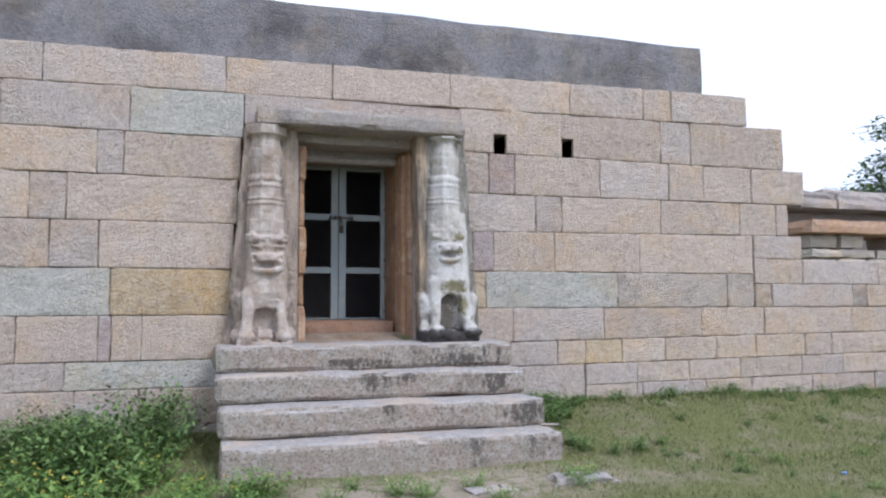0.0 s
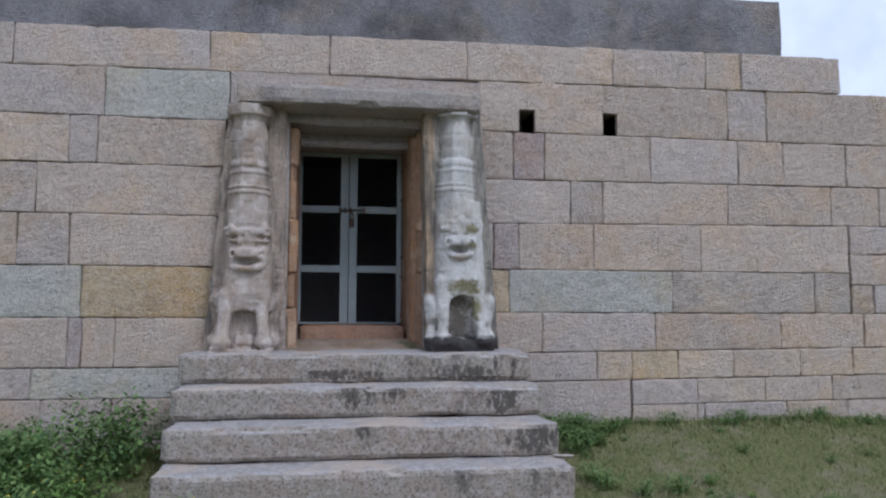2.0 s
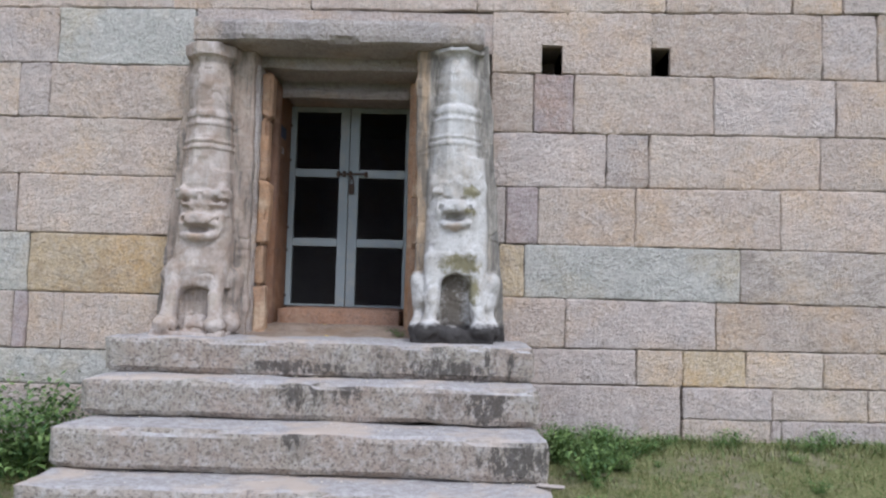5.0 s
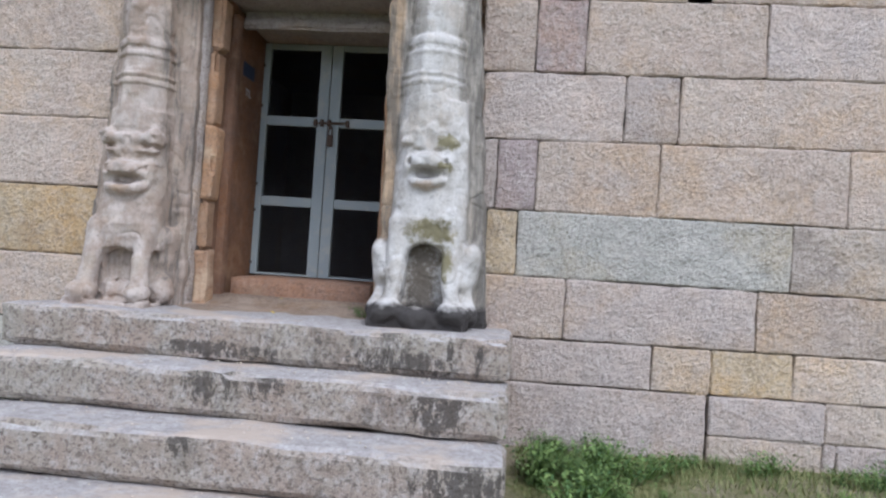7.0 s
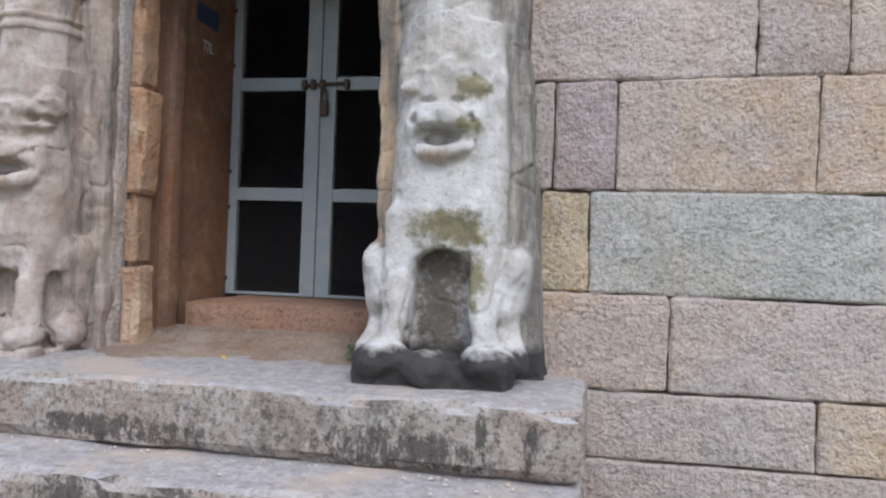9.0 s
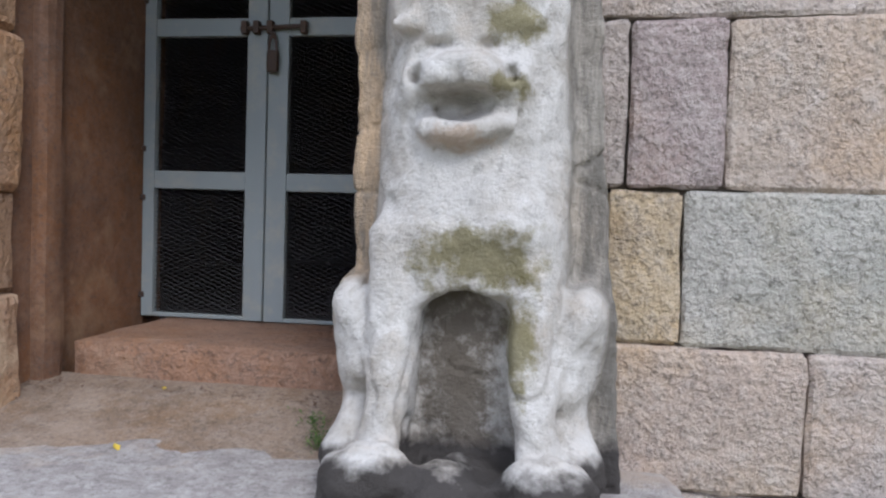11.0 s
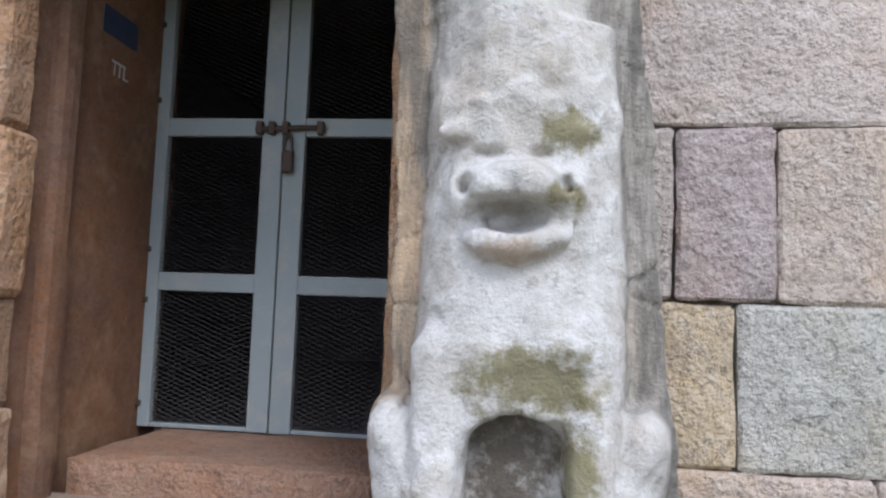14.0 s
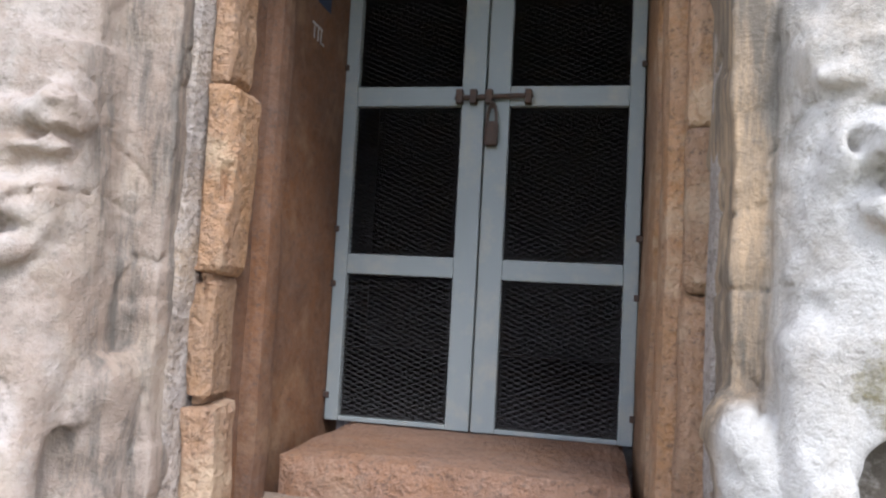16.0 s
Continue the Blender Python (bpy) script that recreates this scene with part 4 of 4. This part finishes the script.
lion_pillar(-0.795, 1.484, (-0.52, -0.53), (-1.14, -0.99), -0.015, 0.0, BEIGE_LION, "beige weathered seated stone lion carved before a ringed pilaster", 80, False,
            -0.125, hip=0.225, ears=1.15, hx=0.0, legs=-0.018, brow=1.2, rings=1.0, body_w=0.178, wide=1.08)


# ---- plants ----
def leaf_cloud(rnd, points, size, tilt=0.9, long=1.7):
    """Many small folded leaves at the given points."""
    verts, faces = [], []
    for p in points:
        a = rnd.uniform(0, 2 * math.pi)
        s = size * rnd.uniform(0.6, 1.3)
        out = Vector((math.cos(a), math.sin(a), rnd.uniform(-0.4, tilt))).normalized()
        side = out.cross(Vector((0, 0, 1))).normalized()
        up = side.cross(out)
        k = len(verts)
        p = Vector(p)
        for q in (p, p + out * s * long * 0.5 + side * s * 0.42 + up * s * 0.12, p + out * s * long, p + out * s * long * 0.5 - side * s * 0.42 + up * s * 0.12):
            verts.append(q)
        faces += [(k, k + 1, k + 2), (k, k + 2, k + 3)]
    return verts, faces


def weed(seed, height, spread, leaves, size, mat, flowers=0):
    rnd = random.Random(seed)
    plant = thing("weed_plant", "leafy green weed clump growing at the wall foot", "weed", group="weeds along the wall")
    stems = bmesh.new()
    tips = []
    for i in range(9):
        a, r = rnd.uniform(0, 6.283), spread * rnd.uniform(0.2, 1.0)
        tip = Vector((math.cos(a) * r, math.sin(a) * r, height * rnd.uniform(0.5, 1.0)))
        foot = Vector((math.cos(a) * r * 0.25, math.sin(a) * r * 0.25, -0.03))
        tips.append((foot, tip))
        m = look((foot + tip) / 2, tip)
        bmesh.ops.create_cone(stems, segments=5, radius1=0.004, radius2=0.002, depth=(tip - foot).length, matrix=m @ pose(0, 0, 0, 180, 0, 0))
    part("stem", stems, LEAF_PALE, plant)
    pts = []
    for i in range(leaves):
        foot, tip = rnd.choice(tips)
        t = rnd.uniform(0.12, 1.05)
        j = spread * 0.22
        pts.append(foot.lerp(tip, t) + Vector((rnd.gauss(0, j), rnd.gauss(0, j), rnd.gauss(0, j * 0.45))))
    pts = [Vector((p.x, p.y, max(0.0, p.z))) for p in pts]
    v, f = leaf_cloud(rnd, pts, size)
    link_mesh("foliage", v, f, mat, plant)
    for i in range(flowers):
        foot, tip = rnd.choice(tips)
        p = tip + Vector((rnd.gauss(0, 0.04), rnd.gauss(0, 0.04), rnd.uniform(0.0, 0.04)))
        v, f = leaf_cloud(rnd, [p] * 5, 0.008, 0.4, 1.3)
        link_mesh("flower", v, f, FLOWER, plant, "small yellow flower")
    return plant


WEEDS = [weed(3, 0.46, 0.30, 950, 0.029, LEAF), weed(4, 0.30, 0.27, 620, 0.026, LEAF), weed(5, 0.15, 0.18, 300, 0.019, LEAF_PALE, 9), weed(6, 0.15, 0.17, 260, 0.019, LEAF)]
WEED_FREE = [True] * 4


def plant_at(kind, x, y, scale, turn, z=None):
    m = Matrix.Translation((x, y, ground_z(x, y) if z is None else z)) @ Matrix.Rotation(turn, 4, 'Z')
    if WEED_FREE[kind]:
        WEED_FREE[kind] = False
        ob = WEEDS[kind]
        ob.matrix_basis = m @ Matrix.Diagonal((scale, scale, scale, 1))
    else:
        ob = copy_thing(WEEDS[kind], m)
        ob.scale = (scale, scale, scale)


rnd = random.Random(12)
# thick growth west of the steps
for i in range(60):
    x = rnd.uniform(-4.2, -1.52)
    y = rnd.uniform(-1.9, -0.25)
    near = smooth(-3.0, -1.6, x)
    plant_at(0 if y > -1.3 and x > -2.8 else 1, x, y, rnd.uniform(0.7, 1.0) * (0.75 + 0.45 * near), rnd.uniform(0, 6))
for i in range(34):
    plant_at((2, 2, 3)[i % 3], rnd.uniform(-4.2, -0.9), rnd.uniform(-3.0, -1.65), rnd.uniform(0.7, 1.2), rnd.uniform(0, 6))
for i in range(9):
    plant_at(2, rnd.uniform(-1.0, 1.3), rnd.uniform(-2.5, -1.85), rnd.uniform(0.5, 0.9), rnd.uniform(0, 6))
# fringe along the east wall and the corner by the steps
for i in range(46):
    x = 1.55 + 6.8 * (i + rnd.random()) / 46
    plant_at(3, x, -0.07 - rnd.random() * 0.3, rnd.uniform(0.35, 0.85), rnd.uniform(0, 6))
for i in range(7):
    plant_at(1, rnd.uniform(1.55, 1.95), rnd.uniform(-0.75, -0.12), rnd.uniform(0.30, 0.55), rnd.uniform(0, 6))
for i in range(5):
    plant_at((1, 3)[i % 2], rnd.uniform(1.48, 1.85), rnd.uniform(-0.60, -0.10), rnd.uniform(0.45, 0.65), rnd.uniform(0, 6))
for i in range(10):
    plant_at(3, rnd.uniform(1.6, 2.2), rnd.uniform(-1.5, -0.3), rnd.uniform(0.7, 1.2), rnd.uniform(0, 6))
# low leafy patches over the yard
for i in range(90):
    x, y = rnd.uniform(1.7, 7.5), -0.25 - 3.6 * rnd.random() ** 1.2
    plant_at((3, 3, 2)[i % 3], x, y, rnd.uniform(0.22, 0.5), rnd.uniform(0, 6))
# pale sprigs before the thicket
for i in range(14):
    plant_at(2, rnd.uniform(-3.6, -1.35), rnd.uniform(-2.1, -1.2), rnd.uniform(1.0, 1.7), rnd.uniform(0, 6))
# small tufts on the landing
for x, y, s in ((0.47, 0.05, 0.42), (0.40, 0.16, 0.38), (0.30, 0.22, 0.28), (0.52, -0.06, 0.34)):
    plant_at(3, x, y, s, x * 9, 0.80)


def grass():
    rnd = random.Random(5)
    verts, faces = [], []
    n = 0
    while n < 140000:
        x, y = rnd.uniform(-4.5, 8.5), -0.05 - rnd.random() ** 1.25 * 6.0
        if -1.2 < x < 1.42 and y > -1.66:
            continue
        thick = noise.noise(Vector((x * 1.1, y * 1.1, 5))) + 0.5 * noise.noise(Vector((x * 3.1, y * 3.1, 9)))
        bare = (x - 0.35) ** 2 / 2.2 + (y + 2.15) ** 2 / 0.22
        if thick < rnd.uniform(-0.75, 0.35) - 0.25 + 1.1 * max(0.0, 1.0 - bare):
            continue
        z = ground_z(x, y)
        a = rnd.uniform(0, 6.283)
        h = rnd.uniform(0.012, 0.042) * (1.5 if y > -0.5 else 1.0)
        dx, dy = math.cos(a), math.sin(a)
        lean = rnd.uniform(0.2, 1.3) * h
        w = rnd.uniform(0.0022, 0.0042)
        k = len(verts)
        verts += [(x - dy * w, y + dx * w, z - 0.004), (x + dy * w, y - dx * w, z - 0.004), (x + dx * lean, y + dy * lean, z + h)]
        faces.append((k, k + 1, k + 2))
        n += 1
    tagged(link_mesh("grass", verts, faces, BLADE), "short dry green grass over the yard", "grass", kind="stuff")


grass()


# ---- loose bits ----
def flat_rock(x, y, sx, sy, h, seed, turn, label):
    bm = rough_box((-sx / 2, -sy / 2, -0.08), (sx / 2, sy / 2, h), 0.05, 0.04, 0.03, seed, 0.2)
    ob = part("flat_stone", bm, STEP)
    ob.matrix_basis = pose(x, y, ground_z(x, y), 0, 0, turn)
    tagged(ob, label, "stone")


flat_rock(0.55, -2.20, 0.42, 0.26, 0.03, 61, 12, "pale flat stone half sunk in the grass")
flat_rock(1.25, -2.18, 0.50, 0.28, 0.035, 62, -8, "pale flat stone half sunk in the grass")
chip = part("stone_chip", rough_box((-0.07, -0.03, 0), (0.07, 0.03, 0.018), 0.02, 0.008, 0.006, 71, 0.05), STEP)
chip.matrix_basis = pose(1.375, -1.38, 0.158, 0, 0, -14)
tagged(chip, "thin grey stone chip lying on the step", "stone chip")


scrap = part("wrapper", rough_box((-0.025, -0.018, 0.0), (0.025, 0.018, 0.014), 0.01, 0.004, 0.007, 77), BLUE)
scrap.matrix_basis = pose(3.13, -2.6, ground_z(3.13, -2.6) + 0.012, 0, 0, 30)
tagged(scrap, "crumpled blue plastic scrap lying in the grass", "litter")


def pebbles():
    rnd = random.Random(31)
    verts, faces = [], []
    spots = [(-1.0, 1.3, -0.76, -0.68, 0.591), (-1.0, 1.3, -1.25, -0.96, 0.375), (-1.0, 1.35, -1.58, -1.31, 0.156), (-1.1, 1.2, -0.92, -0.68, 0.591)]
    for i in range(170):
        xa, xb, ya, yb, z = rnd.choice(spots)
        x, y, r = rnd.uniform(xa, xb), yb - (yb - ya) * rnd.random() ** 2, rnd.uniform(0.002, 0.008)
        k = len(verts)
        for dx, dy, dz in ((1, 0, 0), (0, 1, 0.1), (-1, 0, 0), (0, -1, 0.1), (0.1, 0, 0.9), (0, 0.1, -0.5)):
            verts.append((x + dx * r * rnd.uniform(0.7, 1.3), y + dy * r, z + dz * r))
        for a, b in ((0, 1), (1, 2), (2, 3), (3, 0)):
            faces += [(k + a, k + b, k + 4), (k + b, k + a, k + 5)]
    tagged(link_mesh("grit", verts, faces, CHALKY), "pale grit and pebbles scattered on the steps", "pebbles", kind="stuff")


pebbles()


def landing_dust():
    verts, faces = [], []
    nx, ny = 60, 24
    for j in range(ny + 1):
        for i in range(nx + 1):
            x, y = -0.60 + 1.22 * i / nx, -0.26 + 0.56 * j / ny
            edge = min((x + 0.60) / 0.1, (0.62 - x) / 0.1, (y + 0.26) / 0.22 + 0.7 * noise.noise(Vector((x * 3, y * 3, 1))), 1.0)
            verts.append((x, y, 0.797 + 0.013 * edge + 0.062 * smooth(-0.12, 0.27, y) + 0.003 * noise.noise(Vector((x * 9, y * 9, 2)))))
    for j in range(ny):
        for i in range(nx):
            a = j * (nx + 1) + i
            faces.append((a, a + 1, a + nx + 2, a + nx + 1))
    tagged(link_mesh("dust_layer", verts, faces, DUST, smooth=True), "brown dust and earth blown over the landing", "dust", kind="stuff")


landing_dust()


def litter():
    rnd = random.Random(9)
    pts = []
    for i in range(620):
        x = rnd.uniform(-0.6, 0.55) if i % 3 else rnd.uniform(-0.6, -0.3)
        pts.append((x, 0.275 - abs(rnd.gauss(0, 0.06 + 0.08 * (x < -0.35))), 0.864 + rnd.random() * 0.008))
    v, f = leaf_cloud(rnd, pts, 0.009, 0.1)
    tagged(link_mesh("leaf_litter", v, f, DRYLEAF), "dry brown leaf litter before the threshold", "litter", kind="stuff")
    for x, y in ((0.02, -0.16), (-0.05, 0.20)):
        v, f = leaf_cloud(rnd, [(0, 0, 0.0)], 0.022, 0.0)
        ob = link_mesh("fallen_leaf", v, f, YELLOWLEAF)
        ob.location = (x, y, 0.815 + 0.062 * smooth(-0.12, 0.27, y))
        tagged(ob, "single yellow fallen leaf on the landing", "leaf")


litter()

# faded paint and chalk strokes on the west reveal
mark = thing("wall_marking", "faded blue paint patch and chalk strokes on the reveal", "marking")
part("paint_patch", box((-0.476, 0.41, 2.27), (-0.4705, 0.61, 2.36)), NAVY, mark, "faded blue paint")
for k, (ya, yb, za, zb) in enumerate(((0.47, 0.55, 1.955, 1.962), (0.485, 0.492, 1.915, 1.955), (0.515, 0.522, 1.915, 1.955), (0.54, 0.547, 1.915, 1.955), (0.54, 0.57, 1.915, 1.921))):
    part("chalk_stroke", box((-0.476, ya, za + 0.235), (-0.470, yb, zb + 0.235)), WHITE, mark, "white chalk stroke")

# ---- beyond the low end of the wall ----
hall = thing("far_hall", "low ruined stone hall with slab roof edge", "building")
for k in range(9):
    xa = 7.2 + k * 1.25
    part("roof_slab", rough_box((xa, 3.9, 2.86), (xa + 1.23, 6.6, 3.05), 0.25, 0.02, 0.008, 80 + k, 0.04), FARROOF, hall)
    part("roof_edge_stone", rough_box((xa + 0.3, 4.2, 3.06), (xa + 1.5, 6.4, 3.22 + 0.03 * (k % 3)), 0.25, 0.03, 0.010, 120 + k, 0.05), FARROOF, hall)
part("wall", rough_box((7.2, 4.4, -0.2), (18.5, 6.4, 2.86), 0.4, 0.02, 0.02, 140), FARROOF, hall)
part("mound", rough_box((10.6, 5.2, 3.1), (13.6, 7.5, 3.5), 0.3, 0.3, 0.05, 141), FARROOF, hall)


def stacked(x0, y0, seed):
    rnd = random.Random(seed)
    pile = thing("stone_stack", "stacked pale building stones under an orange slab", "stone pile", (0, 0, 0), "stacked stones")
    z = ground_z(8, 0) + 0.02
    for lay_h in (0.5, 0.5, 0.42, 0.30, 0.16, 0.22):
        x = x0
        while x < x0 + 2.2:
            w = rnd.uniform(0.35, 0.8)
            if rnd.random() < 0.88 or z < 1.5:
                part("stone", rough_box((x + 0.02, y0 + rnd.uniform(0, 0.1), z), (x + w, y0 + 0.8, z + lay_h - 0.006), 0.14, 0.02, 0.02, seed + x + z, 0.03), CHALKY, pile)
            x += w
        z += lay_h
    part("slab", rough_box((x0 - 0.12, y0 - 0.12, z), (x0 + 2.5, y0 + 0.9, z + 0.22), 0.14, 0.02, 0.012, seed, 0.05), ORANGE, pile, "orange-brown capping slab")


stacked(7.76, 2.5, 201)
stacked(10.6, 2.7, 202)


def tree(x, y, height, crown_r, seed):
    rnd = random.Random(seed)
    t = thing("tree", "leafy green tree behind the ruined hall", "tree", (x, y, 0))
    trunk = bmesh.new()

    def limb(a, b, r0, r1):
        a, b = Vector(a), Vector(b)
        bmesh.ops.create_cone(trunk, segments=8, radius1=r1, radius2=r0, depth=(b - a).length, matrix=look((a + b) / 2, b))

    limb((0, 0, -0.2), (0.1, 0, height * 0.5), 0.22, 0.15)
    pts = []
    for i in range(22):
        a, e = rnd.uniform(0, 6.283), rnd.uniform(-0.35, 1.2)
        r = crown_r * rnd.uniform(0.55, 1.0)
        tip = Vector((math.cos(a) * math.cos(e) * r, math.sin(a) * math.cos(e) * r, height * 0.72 + math.sin(e) * r * 0.9))
        limb((0.1, 0, height * rnd.uniform(0.4, 0.55)), tip, 0.07, 0.015)
        for j in range(330):
            pts.append(tip + Vector((rnd.gauss(0, 0.34), rnd.gauss(0, 0.34), rnd.gauss(0, 0.17))))
    part("trunk", trunk, BARK, t)
    v, f = leaf_cloud(rnd, pts, 0.12, 0.4)
    link_mesh("crown", v, f, TREELEAF, t)


tree(19.0, 9.6, 6.6, 2.6, 7)

# ---- the wall's blocks ----
lay(MIDDLE, wall_top)
lay(RIGHT, wall_right)
lay(LEFT, wall_left)
